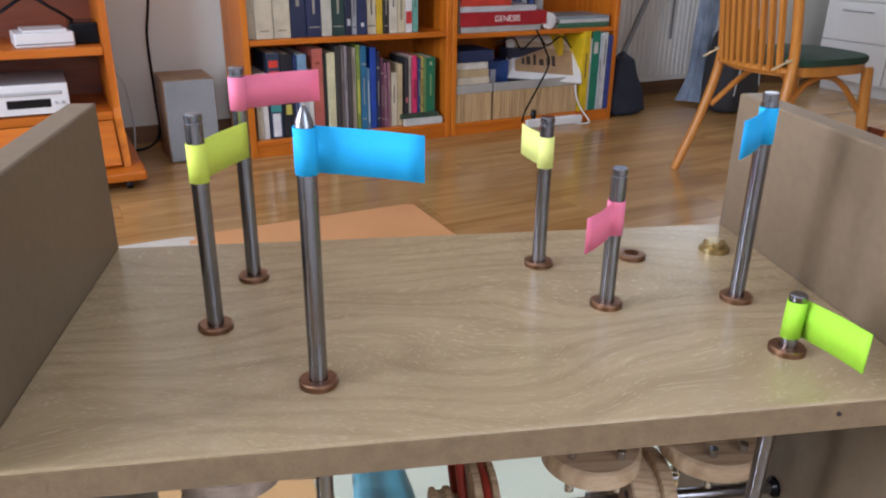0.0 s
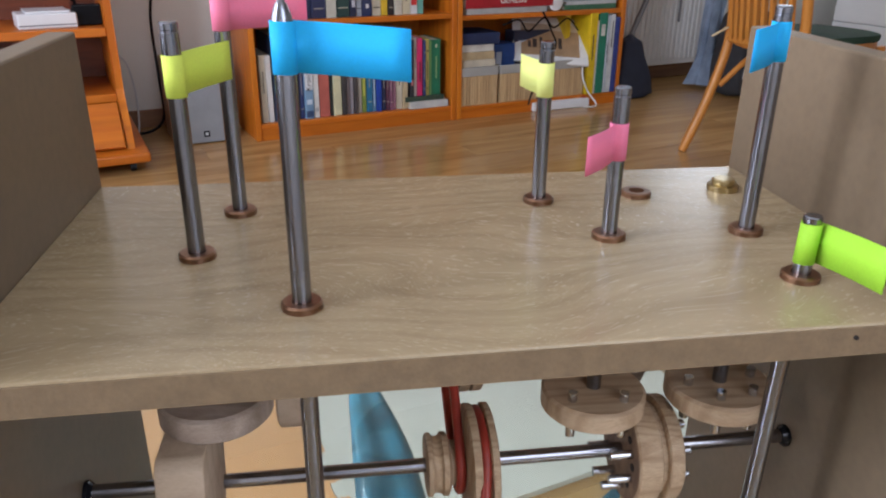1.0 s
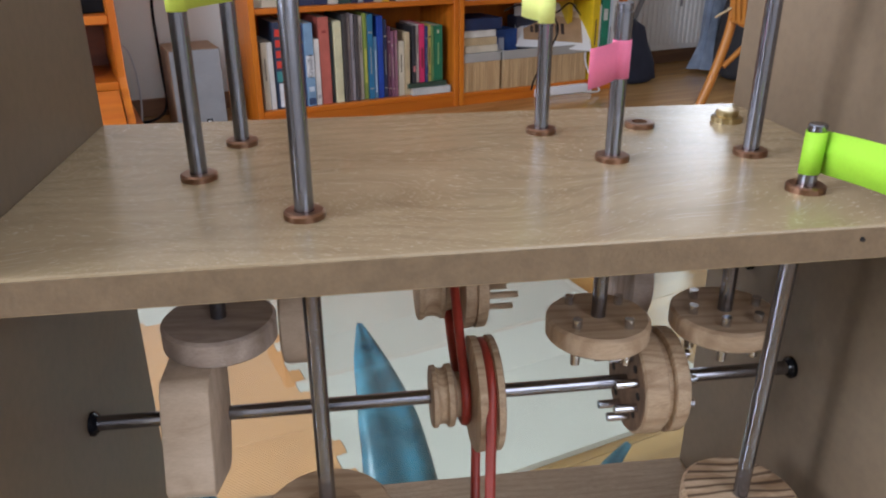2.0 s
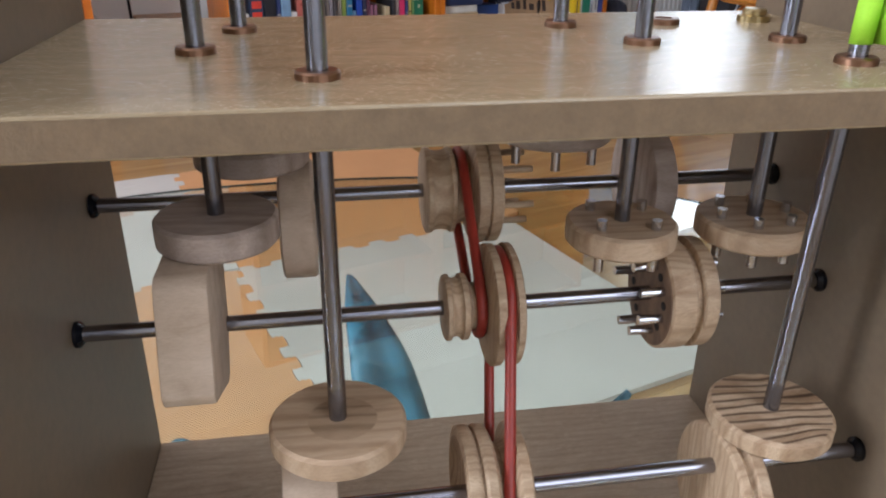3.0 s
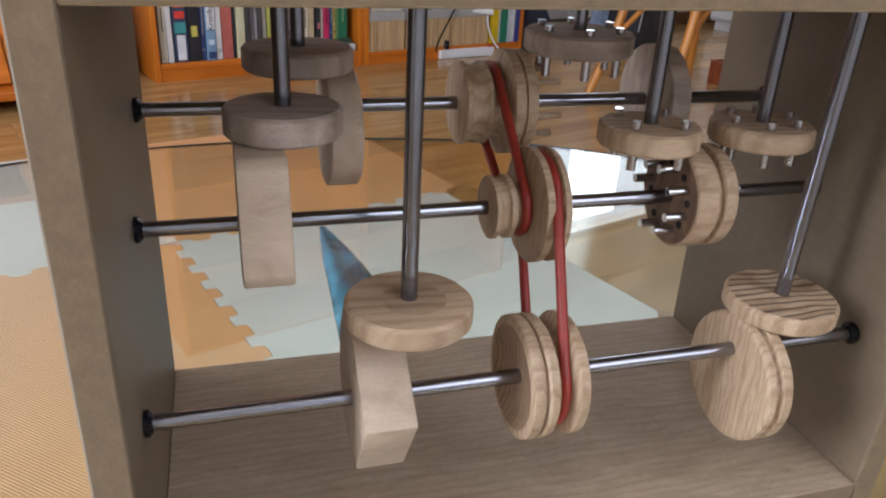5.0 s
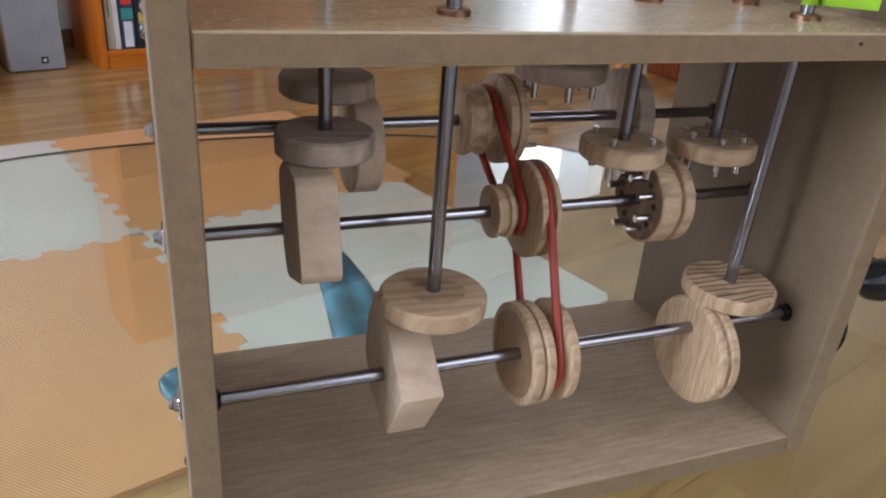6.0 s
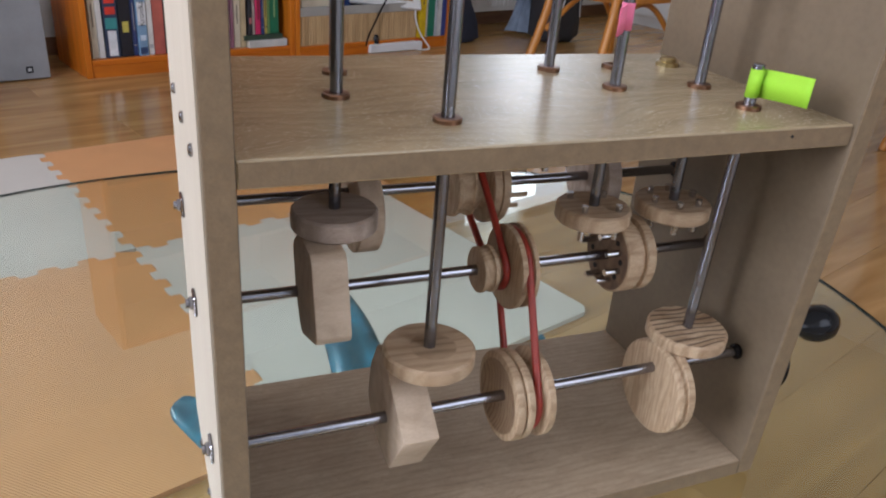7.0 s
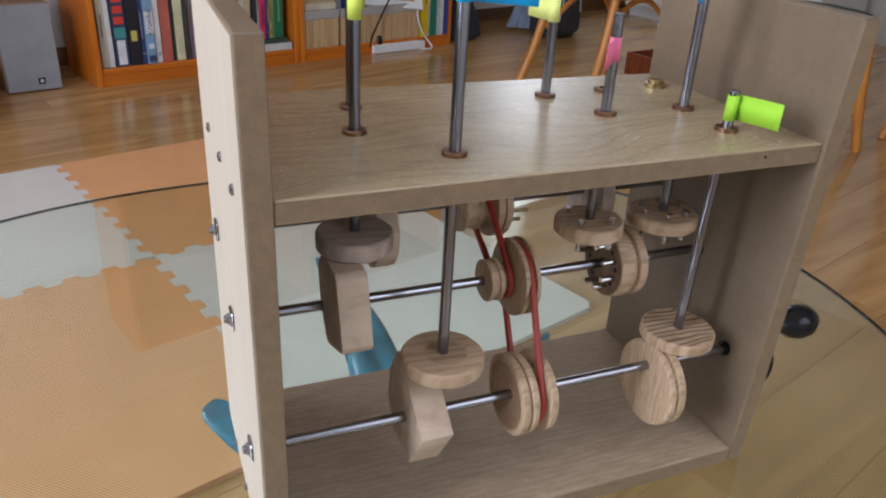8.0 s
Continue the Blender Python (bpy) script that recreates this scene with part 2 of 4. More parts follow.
# ---- building helpers ----
def part(name, bm, mat, parent=None, label="", smooth=0.0):
    """Links a bmesh as one mesh object under a thing or a part. smooth: the edge angle in degrees below which faces shade smooth."""
    me = bpy.data.meshes.new(name)
    bmesh.ops.recalc_face_normals(bm, faces=bm.faces)
    if smooth:
        for f in bm.faces:
            f.smooth = True
        for e in bm.edges:
            if len(e.link_faces) == 2 and e.calc_face_angle(0) > radians(smooth):
                e.smooth = False
    bm.to_mesh(me)
    bm.free()
    me.materials.append(mat)
    ob = new(name, me)
    if parent is not None:
        ob.parent = parent
    if label:
        ob["label"] = label
    return ob


def thing(name, label, category, m=None, group="", kind=""):
    ob = new(name)
    ob.empty_display_size = 0.05
    if m is not None:
        ob.matrix_world = m
    return tagged(ob, label, category, group, kind)


def add_box(bm, x0, x1, y0, y1, z0, z1, bevel=0.0, m=None, segments=1):
    vs = bmesh.ops.create_cube(bm, size=1.0)["verts"]
    for v in vs:
        v.co = Vector(((x0 + x1) / 2 + v.co.x * (x1 - x0), (y0 + y1) / 2 + v.co.y * (y1 - y0), (z0 + z1) / 2 + v.co.z * (z1 - z0)))
    if bevel:
        es = list({e for v in vs for e in v.link_edges})
        r = bmesh.ops.bevel(bm, geom=es, offset=bevel, segments=segments, affect="EDGES", profile=0.5)
        vs = list({v for f in r["faces"] for v in f.verts} | {v for v in vs if v.is_valid})
    if m is not None:
        for v in vs:
            v.co = m @ v.co
    return bm


def box(*a, **k):
    return add_box(bmesh.new(), *a, **k)


def add_lathe(bm, profile, axis, centre, seg=40):
    """Turns (height along axis, radius) pairs about an axis through centre; the ends are closed."""
    rings = []
    for hgt, r in profile:
        ring = []
        for i in range(seg):
            a = 2 * math.pi * i / seg
            c, s = r * math.cos(a), r * math.sin(a)
            if axis == "x":
                p = (hgt, centre[0] + c, centre[1] + s)
            elif axis == "y":
                p = (centre[0] + c, hgt, centre[1] + s)
            else:
                p = (centre[0] + c, centre[1] + s, hgt)
            ring.append(bm.verts.new(p))
        rings.append(ring)
    for a, b in zip(rings, rings[1:]):
        for i in range(seg):
            bm.faces.new((a[i], a[(i + 1) % seg], b[(i + 1) % seg], b[i]))
    bm.faces.new(rings[0])
    bm.faces.new(rings[-1])
    return bm


def lathe(*a, **k):
    return add_lathe(bmesh.new(), *a, **k)


def add_tube(bm, pts, r, closed=False, seg=10):
    """A round tube along points; r is one radius or one for each point."""
    pts = [Vector(p) for p in pts]
    n = len(pts)
    radii = r if isinstance(r, (list, tuple)) else [r] * n
    rings, side = [], None
    for i, p in enumerate(pts):
        if closed:
            d = pts[(i + 1) % n] - pts[i - 1]
        else:
            d = pts[min(i + 1, n - 1)] - pts[max(i - 1, 0)]
        d.normalize()
        if side is None:
            side = d.orthogonal().normalized()
        side = (side - d * side.dot(d)).normalized()
        up = d.cross(side)
        rings.append([bm.verts.new(p + radii[i] * (math.cos(2 * math.pi * k / seg) * side + math.sin(2 * math.pi * k / seg) * up)) for k in range(seg)])
    pairs = list(zip(rings, rings[1:])) + ([(rings[-1], rings[0])] if closed else [])
    for a, b in pairs:
        for k in range(seg):
            bm.faces.new((a[k], a[(k + 1) % seg], b[(k + 1) % seg], b[k]))
    if not closed:
        bm.faces.new(rings[0])
        bm.faces.new(rings[-1])
    return bm


def tube(*a, **k):
    return add_tube(bmesh.new(), *a, **k)


def arc(points, steps=8):
    """A smooth line through a few points."""
    p = [Vector(q) for q in points]
    p = [p[0] * 2 - p[1]] + p + [p[-1] * 2 - p[-2]]
    out = []
    for i in range(1, len(p) - 2):
        for s in range(steps):
            t = s / steps
            a, b, c, d = p[i - 1:i + 3]
            out.append(0.5 * (2 * b + (c - a) * t + (2 * a - 5 * b + 4 * c - d) * t * t + (3 * b - a - 3 * c + d) * t ** 3))
    return out + [p[-2]]


def prism(poly, axis, lo, hi, bevel=0.0):
    """A flat outline, given across the axis, made solid between lo and hi."""
    bm = bmesh.new()
    def at(a, b, w):
        return (w, a, b) if axis == "x" else (a, b, w)
    low = [bm.verts.new(at(a, b, lo)) for a, b in poly]
    high = [bm.verts.new(at(a, b, hi)) for a, b in poly]
    n = len(poly)
    bm.faces.new(low)
    bm.faces.new(high)
    for i in range(n):
        bm.faces.new((low[i], low[(i + 1) % n], high[(i + 1) % n], high[i]))
    if bevel:
        bmesh.ops.bevel(bm, geom=list(bm.edges), offset=bevel, segments=2, affect="EDGES", profile=0.5)
    return bm


def text_part(name, words, size, m, mat, parent, depth=0.0006):
    c = bpy.data.curves.new(name, "FONT")
    c.body, c.size, c.extrude, c.align_x, c.align_y = words, size, depth, "CENTER", "CENTER"
    c.materials.append(mat)
    ob = new(name, c)
    ob.parent = parent
    ob.matrix_basis = m
    return ob


# ---- the mechanism box on the table ----
X0, X1, DEEP, LOW_Z, TOP, T = 0.0, 0.396, 0.219, -0.0145, 0.379, 0.0155
SHAFTS = {1: (0.048, 0.084), 2: (0.105, 0.157), 3: (0.166, 0.200)}
toy = thing("mechanical_toy", "open wooden mechanism box with shafts, pulleys, cams and paper flags", "mechanical toy", pose(0, 0, 0.0))


def side_panel(x0, x1, outer, slip):
    """A side board; slip: how far its front edge stands back at the foot."""
    def outline(e):
        return [(slip + e, LOW_Z + abs(e)), (DEEP - abs(e), LOW_Z + abs(e)), (DEEP - abs(e), TOP - abs(e)), (e, TOP - abs(e))]
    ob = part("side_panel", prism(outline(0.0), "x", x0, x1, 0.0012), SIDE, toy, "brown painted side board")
    xo = x0 - 0.0008 if outer < 0 else x1 + 0.0008
    a, b = sorted((xo, xo - outer * 0.0012))
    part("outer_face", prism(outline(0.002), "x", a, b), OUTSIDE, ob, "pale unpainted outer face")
    edge = [(slip - 0.0007, LOW_Z + 0.002), (slip + 0.0005, LOW_Z + 0.002), (0.0005, TOP - 0.002), (-0.0007, TOP - 0.002)]
    part("front_edge", prism(edge, "x", x0 + 0.0008, x1 - 0.0008), EDGE, ob, "raw board edge")
    return ob


left_panel = side_panel(X0 - T, X0, -1, 0.0)
right_panel = side_panel(X1, X1 + T, 1, 0.012)
SKEW = 0.006                                        # the shelf stands back a little at its far end
shelf = part("shelf", prism([(X0, 0.0), (X1, SKEW), (X1, DEEP - 0.003), (X0, DEEP - 0.003)], "z", 0.275, 0.290, 0.001), SHELF, toy, "satin oak-grained shelf board")
part("front_edge", prism([(X0 + 0.001, -0.0008), (X1 - 0.001, SKEW - 0.0008), (X1 - 0.001, SKEW + 0.0004), (X0 + 0.001, 0.0004)], "z", 0.2762, 0.2888), EDGE, shelf, "raw brown board edge")
base = part("base_board", prism([(X0, 0.008), (X1, 0.012), (X1, DEEP), (X0, DEEP)], "z", LOW_Z, 0.001, 0.001), PANEL, toy, "oak-grained base board")
part("front_edge", prism([(X0 + 0.001, 0.0072), (X1 - 0.001, 0.0112), (X1 - 0.001, 0.0124), (X0 + 0.001, 0.0084)], "z", LOW_Z + 0.001, 0.0), EDGE, base, "raw brown board edge")
# dark disc painting the shade inside a screw hole; nothing is cut
part("screw_hole", lathe([(SKEW - 0.0026, 0.0009), (SKEW - 0.0016, 0.0010)], "y", (0.343, 0.2845), 10), HOLE_SHADE, shelf)


def screw(y, z, r, parent):
    x = -T - 0.0008
    ob = part("screw", lathe([(x, r), (x - 0.0012, r), (x - 0.0022, r * 0.6)], "x", (y, z), 14), STEEL, parent, smooth=40)
    return ob


for y in (0.160, 0.097, 0.040):
    screw(y, 0.2825, 0.0036, left_panel)
for y in (0.165, 0.108, 0.040):
    screw(y, -0.007, 0.0030, left_panel)
for k, (y, z) in SHAFTS.items():
    x = -T - 0.0008
    part("bearing_plate", box(x - 0.0022, x, y - 0.0075, y + 0.0075, z - 0.0075, z + 0.0075, bevel=0.0012), STEEL, left_panel)
    part("shaft_nut", lathe([(x - 0.002, 0.0045), (x - 0.0042, 0.0045), (x - 0.0048, 0.003), (x - 0.0066, 0.0028)], "x", (y, z), 8), STEEL, left_panel, smooth=20)


# shafts with what turns on them
def groove(x0, x1, r, deep, steps=6):
    """A rounded groove across a rim, as lathe pairs."""
    out = []
    for i in range(steps + 1):
        a = math.pi * i / steps
        out.append(((x0 + x1) / 2 - (x1 - x0) / 2 * math.cos(a), r - deep * math.sin(a)))
    return out


def shaft(k):
    y, z = SHAFTS[k]
    fall = {1: 0.0024, 2: 0.0010, 3: 0.0}[k]           # the near end hangs a little lower
    line = [(X0 - 0.012, y + fall * 0.8, z - fall), (X1 + 0.012, y - fall * 0.8, z + fall)]
    ob = part("shaft_%s" % {1: "front", 2: "middle", 3: "rear"}[k], tube(line, 0.0040, seg=24), STEEL, toy, "bright steel axle", 40)
    for x, d in ((X0 + 0.0002, 1), (X1 - 0.0002, -1)):
        part("collar", lathe([(x, 0.0066), (x + d * 0.0020, 0.0066), (x + d * 0.003, 0.0056), (x + d * 0.004, 0.0045)], "x", (y + d * fall * 0.8, z - d * fall), 20), BLACK, ob, smooth=40)
    return ob


shafts = {k: shaft(k) for k in SHAFTS}


def wheel(k, name, profile, mat, label, scale=1.0, seg=56):
    profile = [(x * 0.98, r if r < 0.0085 else r * scale * 0.98) for x, r in profile]
    return part(name, lathe(profile, "x", SHAFTS[k], seg), mat, shafts[k], label, 35)


wheel(1, "pulley", [(0.1895, 0.008), (0.1890, 0.020), (0.1872, 0.0275), (0.1852, 0.0315), (0.1844, 0.0340), (0.1844, 0.0375), (0.1852, 0.0398), (0.1895, 0.0403), (0.1912, 0.0392), (0.1916, 0.0365), (0.1926, 0.0365), (0.1930, 0.0392),
                    (0.1945, 0.0403), (0.1985, 0.0395), (0.2000, 0.0370), (0.2018, 0.030), (0.2045, 0.0275), (0.2075, 0.030), (0.2095, 0.0385), (0.2105, 0.0400), (0.2150, 0.0398), (0.2160, 0.0380), (0.2160, 0.006)],
      PINE, "turned pine pulley with a belt groove", 0.835)
# face skin whose brown is part stain, part the hollow's painted shade
part("dished_face", lathe([(0.1853, 0.0062), (0.1850, 0.0160), (0.1832, 0.0222), (0.1812, 0.0256), (0.1804, 0.0276), (0.1810, 0.0277), (0.1838, 0.0224), (0.1856, 0.0162), (0.1858, 0.0062)], "x", SHAFTS[1], 56), PINE_DISH, shafts[1], "stained hollowed face of the pulley, shade painted into its brown", 35)
wheel(2, "pulley", [(0.1850, 0.005), (0.1850, 0.0180), (0.1856, 0.0192), (0.1878, 0.0195)] + groove(0.1882, 0.1935, 0.0188, 0.0018) + [(0.1940, 0.0195), (0.1968, 0.0195), (0.1976, 0.0180), (0.1990, 0.0140),
                    (0.2035, 0.0135), (0.2065, 0.0160), (0.2078, 0.0345), (0.2086, 0.0358), (0.2125, 0.0358)] + groove(0.2130, 0.2182, 0.0345, 0.0060) + [(0.2188, 0.0358), (0.2220, 0.0356), (0.2226, 0.0345), (0.2226, 0.006)],
      PINE, "stepped pine pulley with two belt grooves", 0.92)
wheel(3, "pulley", [(0.1830, 0.005), (0.1830, 0.0235), (0.1836, 0.0248), (0.1862, 0.0250)] + groove(0.1866, 0.1965, 0.0245, 0.0016) + [(0.1970, 0.0250), (0.1992, 0.0248), (0.2006, 0.0205), (0.2050, 0.0195), (0.2080, 0.0215),
                    (0.2098, 0.0305), (0.2106, 0.0318), (0.2160, 0.0318), (0.2166, 0.0300), (0.2174, 0.0300), (0.2180, 0.0318), (0.2238, 0.0316), (0.2246, 0.0305), (0.2246, 0.006)],
      PINE, "stepped pine pulley with a belt groove")
wheel(2, "pin_wheel", [(0.3010, 0.006), (0.3010, 0.0318), (0.3020, 0.0332), (0.3140, 0.0335), (0.3150, 0.0322), (0.3152, 0.0295), (0.3185, 0.0295), (0.3188, 0.0322), (0.3196, 0.0335), (0.3265, 0.0333), (0.3275, 0.0320), (0.3275, 0.006)],
      PINE, "pine wheel studded with steel pins", 0.92)
wheel(3, "plain_wheel", [(0.3105, 0.006), (0.3105, 0.0330), (0.3115, 0.0345), (0.3235, 0.0345), (0.3245, 0.0330), (0.3245, 0.006)], ALDER, "plain turned wooden wheel")
part("friction_wheel", lathe([(0.3135, 0.006), (0.3135, 0.0355), (0.3147, 0.0372), (0.3180, 0.0376)] + groove(0.3185, 0.3226, 0.0370, 0.0025) + [(0.3231, 0.0376), (0.3283, 0.0374), (0.3295, 0.0361), (0.3295, 0.006)], "x", (0.046, 0.068), 56),
     PINE, shafts[1], "grooved pine friction wheel set off centre", 35)
part("cam", prism([(0.058, 0.1255), (0.011, 0.089), (0.038, 0.046), (0.076, 0.053), (0.091, 0.074), (0.087, 0.102), (0.074, 0.1255)], "x", 0.0970, 0.1220, 0.0014), BEECH, shafts[1], "angular beech cam", 30)
part("cam", prism([(0.068, 0.2025), (0.063, 0.199), (0.0475, 0.153), (0.050, 0.1475), (0.089, 0.132), (0.096, 0.134), (0.112, 0.156), (0.119, 0.186), (0.115, 0.192), (0.100, 0.2025)], "x", 0.0490, 0.0720, 0.0014), BEECH, shafts[2], "rounded-corner beech cam", 30)
part("cam", lathe([(0.0995, 0.006), (0.0995, 0.0315), (0.1008, 0.033), (0.1167, 0.033), (0.1180, 0.0315), (0.1180, 0.006)], "x", (0.162, 0.1885), 40), BEECH, shafts[3], "round eccentric beech cam", 35)


def pin(a, b, r, parent, mat=BRIGHT_PIN):
    part("pin", tube([a, b], r, seg=12), mat, parent, smooth=40)


for i in range(8):
    a = 2 * math.pi * (i + 0.35) / 8
    y, z = SHAFTS[2]
    pin((0.2815, y + 0.0195 * math.cos(a), z + 0.0195 * math.sin(a)), (0.3275, y + 0.0195 * math.cos(a), z + 0.0195 * math.sin(a)), 0.0026, shafts[2])
for i in range(6):
    a = 2 * math.pi * (i + 0.2) / 6
    y, z = SHAFTS[3]
    pin((0.2195, y + 0.0195 * math.cos(a), z + 0.0195 * math.sin(a)), (0.2390, y + 0.0195 * math.cos(a), z + 0.0195 * math.sin(a)), 0.0019, shafts[3], PINE)
# thin disc that darkens the pin wheel's left face, which lies in shadow
part("brown_face", lathe([(0.2944, 0.0062), (0.2944, 0.0280), (0.2949, 0.0285)], "x", SHAFTS[2], 48), SHADED_FACE, shafts[2], "end-grain face of the pin wheel, brown mostly from painted shade", 35)
# near-black discs on the pin wheel's face, painting the shade inside bored holes
for i in range(8):
    a = 2 * math.pi * (i + 0.85) / 8
    y, z = SHAFTS[2]
    part("bored_hole", lathe([(0.2939, 0.0024), (0.2943, 0.0024)], "x", (y + 0.0195 * math.cos(a), z + 0.0195 * math.sin(a)), 10), HOLE_SHADE, shafts[2])


def belt(x_a, c_a, r_a, x_b, c_b, r_b, r):
    """A round belt over two wheels, as a closed tube."""
    d = Vector((c_b[0] - c_a[0], c_b[1] - c_a[1]))
    dist, ang = d.length, math.atan2(d.y, d.x)
    off = math.acos((r_a - r_b) / dist)
    pts = []
    for i in range(21):
        a = ang + off + (2 * math.pi - 2 * off) * i / 20
        pts.append((x_a, c_a[0] + r_a * math.cos(a), c_a[1] + r_a * math.sin(a)))
    for i in range(21):
        a = ang - off + 2 * off * i / 20
        pts.append((x_b, c_b[0] + r_b * math.cos(a), c_b[1] + r_b * math.sin(a)))
    return part("drive_belt", tube(pts, r, closed=True, seg=12), BELT, toy, "round red rubber drive belt", 60)


belt(0.1999, SHAFTS[3], 0.0218, 0.1994, SHAFTS[2], 0.0147, 0.0028)
belt(0.2114, SHAFTS[2], 0.0284, 0.2007, SHAFTS[1], 0.0253, 0.0028)


# upright rods in bushes, each with a disc below and a paper flag above
def ring(x, y, z, r_out, r_in, hgt, parent, mat=BRONZE, name="bush"):
    bm = lathe([(z, r_in), (z, r_out), (z + hgt * 0.75, r_out), (z + hgt, r_out - 0.0008), (z + hgt, r_in), (z + 0.0002, r_in - 0.0002)], "z", (x, y), 32)
    return part(name, bm, mat, parent, smooth=35)


def flag(x, y, z0, z1, dx, dy, mat, label, parent, sag=0.0, off=0.0):
    """A strip of paper folded round the rod, its two halves stuck together; off: -1 to 1, the side at which they leave the rod."""
    r, n = 0.0044, 18
    d = Vector((dx, dy, 0))
    length = d.length
    d.normalize()
    side = Vector((-d.y, d.x, 0))
    start = math.asin(0.96 * off)
    lift, root = r * math.sin(start), r * math.cos(start) + 0.0005
    path = []
    for i in range(7):
        path.append((length + (root - length) * i / 6, lift + 0.00012 + 0.0010 * math.sin(math.pi * i / 6)))
    for i in range(n + 1):
        a = start + radians(10) + (2 * math.pi - radians(20)) * i / n
        path.append((r * math.cos(a), r * math.sin(a)))
    for i in range(6, -1, -1):
        path.append((length + (root - length) * i / 6, lift - 0.00012 + 0.0010 * math.sin(math.pi * i / 6)))
    bm = bmesh.new()
    rows = []
    for along, across in path:
        p = Vector((x, y, 0)) + d * along + side * across
        drop = sag * max(0.0, along) / length
        rows.append((bm.verts.new((p.x, p.y, z0 - drop)), bm.verts.new((p.x, p.y, z1 - drop))))
    for a, b in zip(rows, rows[1:]):
        bm.faces.new((a[0], b[0], b[1], a[1]))
    ob = part("flag", bm, mat, parent, label, 40)
    mod = ob.modifiers.new("paper", "SOLIDIFY")
    mod.thickness, mod.offset = 0.00015, 1.0
    return ob


def upright(x, y, foot, top, disc, mat_disc, disc_label, paper, flag_z, flag_d, flag_label, tip="flat", sag=0.0, off=0.0):
    if tip == "point":
        prof = [(foot, 0.004), (top - 0.010, 0.004), (top - 0.006, 0.0036), (top - 0.002, 0.0022), (top, 0.0008)]
    else:
        prof = [(foot, 0.004), (top - 0.0045, 0.004), (top - 0.0042, 0.0037), (top - 0.0035, 0.0037), (top - 0.0032, 0.004), (top - 0.0006, 0.004), (top, 0.0034)]
    ob = part("upright_rod", lathe(prof, "z", (x, y), 28), DARK_STEEL, toy, "round steel rod", 35)
    ring(x, y, 0.290, 0.0085, 0.0042, 0.0032, shelf).name = "bush"
    if disc:
        r, z0, z1 = disc
        c = 0.0016
        part("disc", lathe([(z0, 0.004), (z0, r - c), (z0 + c, r), (z1 - c, r), (z1, r - c), (z1, 0.004)], "z", (x, y), 56), mat_disc, ob, disc_label, 35)
    flag(x, y, flag_z[0], flag_z[1], flag_d[0], flag_d[1], paper, flag_label, ob, sag, off)
    return ob


rod_a = upright(0.124, 0.046, 0.127, 0.411, (0.0308, 0.1260, 0.1375), PINE_UP, "striped pine disc", PAPER_BLUE, (0.385, 0.4035), (0.0440, -0.0125), "bright blue paper flag", "point", 0.0022, 0.6)
part("hub_stain", lathe([(0.1376, 0.0042), (0.1376, 0.0150), (0.1378, 0.0155), (0.1379, 0.0042)], "z", (0.126, 0.0445), 40), PINE_STAIN, rod_a, "darker ring of wood")
rod_b = upright(0.0735, 0.103, 0.205, 0.397, (0.0285, 0.2030, 0.2170), ALDER, "greyish wooden disc", PAPER_OLIVE, (0.3655, 0.3835), (0.0185, 0.040), "yellow-green paper flag")
rod_c = upright(0.0870, 0.161, 0.224, 0.408, (0.0300, 0.2220, 0.2345), ALDER, "greyish wooden disc", PAPER_PINK, (0.386, 0.403), (0.041, 0.020), "pink paper flag")
rod_d = upright(0.2525, 0.162, 0.232, 0.379, (0.0325, 0.2300, 0.2430), ALDER, "greyish pinned wooden disc", PAPER_YELLOW, (0.350, 0.368), (-0.0063, 0.031), "pale yellow paper flag")
rod_e = upright(0.2745, 0.105, 0.190, 0.366, (0.0285, 0.1890, 0.2015), PINE_UP, "pinned pine disc", PAPER_PINK, (0.331, 0.349), (-0.0235, -0.0255), "pink paper flag")
rod_f = upright(0.3475, 0.104, 0.190, 0.402, (0.0295, 0.1885, 0.2005), PINE_UP, "pinned pine disc", PAPER_BLUE, (0.377, 0.395), (-0.0285, -0.0295), "bright blue paper flag")
rod_g = upright(0.3440, 0.048, 0.105, 0.3205, (0.0310, 0.1040, 0.1145), PINE, "scorch-striped pine disc", PAPER_LIME, (0.298, 0.317), (0.0045, -0.040), "lime green paper flag", sag=-0.004, off=1.0)
rod_g.matrix_basis = pose(0.344, 0.048, 0.29) @ pose(0, 0, 0, 1.45, 0, 0) @ pose(-0.344, -0.048, -0.29)
part("scorched_face", lathe([(0.1145, 0.0042), (0.1145, 0.0292), (0.1148, 0.0289), (0.1148, 0.0042)], "z", (0.344, 0.048), 56), PINE_CHAR, rod_g, "scorched striped face", 35)


def disc_pins(rod, x, y, z0, z1, r, n, turn):
    for i in range(n):
        a = 2 * math.pi * (i + turn) / n
        pin((x + r * math.cos(a), y + r * math.sin(a), z0), (x + r * math.cos(a), y + r * math.sin(a), z1), 0.0026, rod)


disc_pins(rod_d, 0.2525, 0.162, 0.218, 0.2465, 0.024, 6, 0.3)
disc_pins(rod_e, 0.2745, 0.105, 0.179, 0.2065, 0.0195, 4, 0.42)
disc_pins(rod_f, 0.3475, 0.104, 0.179, 0.2055, 0.0195, 6, 0.1)
ring(0.3120, 0.166, 0.290, 0.0085, 0.0045, 0.0032, shelf)
part("brass_fitting", lathe([(0.290, 0.009), (0.2932, 0.009), (0.2938, 0.0066), (0.2962, 0.0066), (0.2970, 0.0055), (0.2970, 0.003)], "z", (0.368, 0.171), 28), BRASS, shelf, "brass bush with a raised collar", 35)

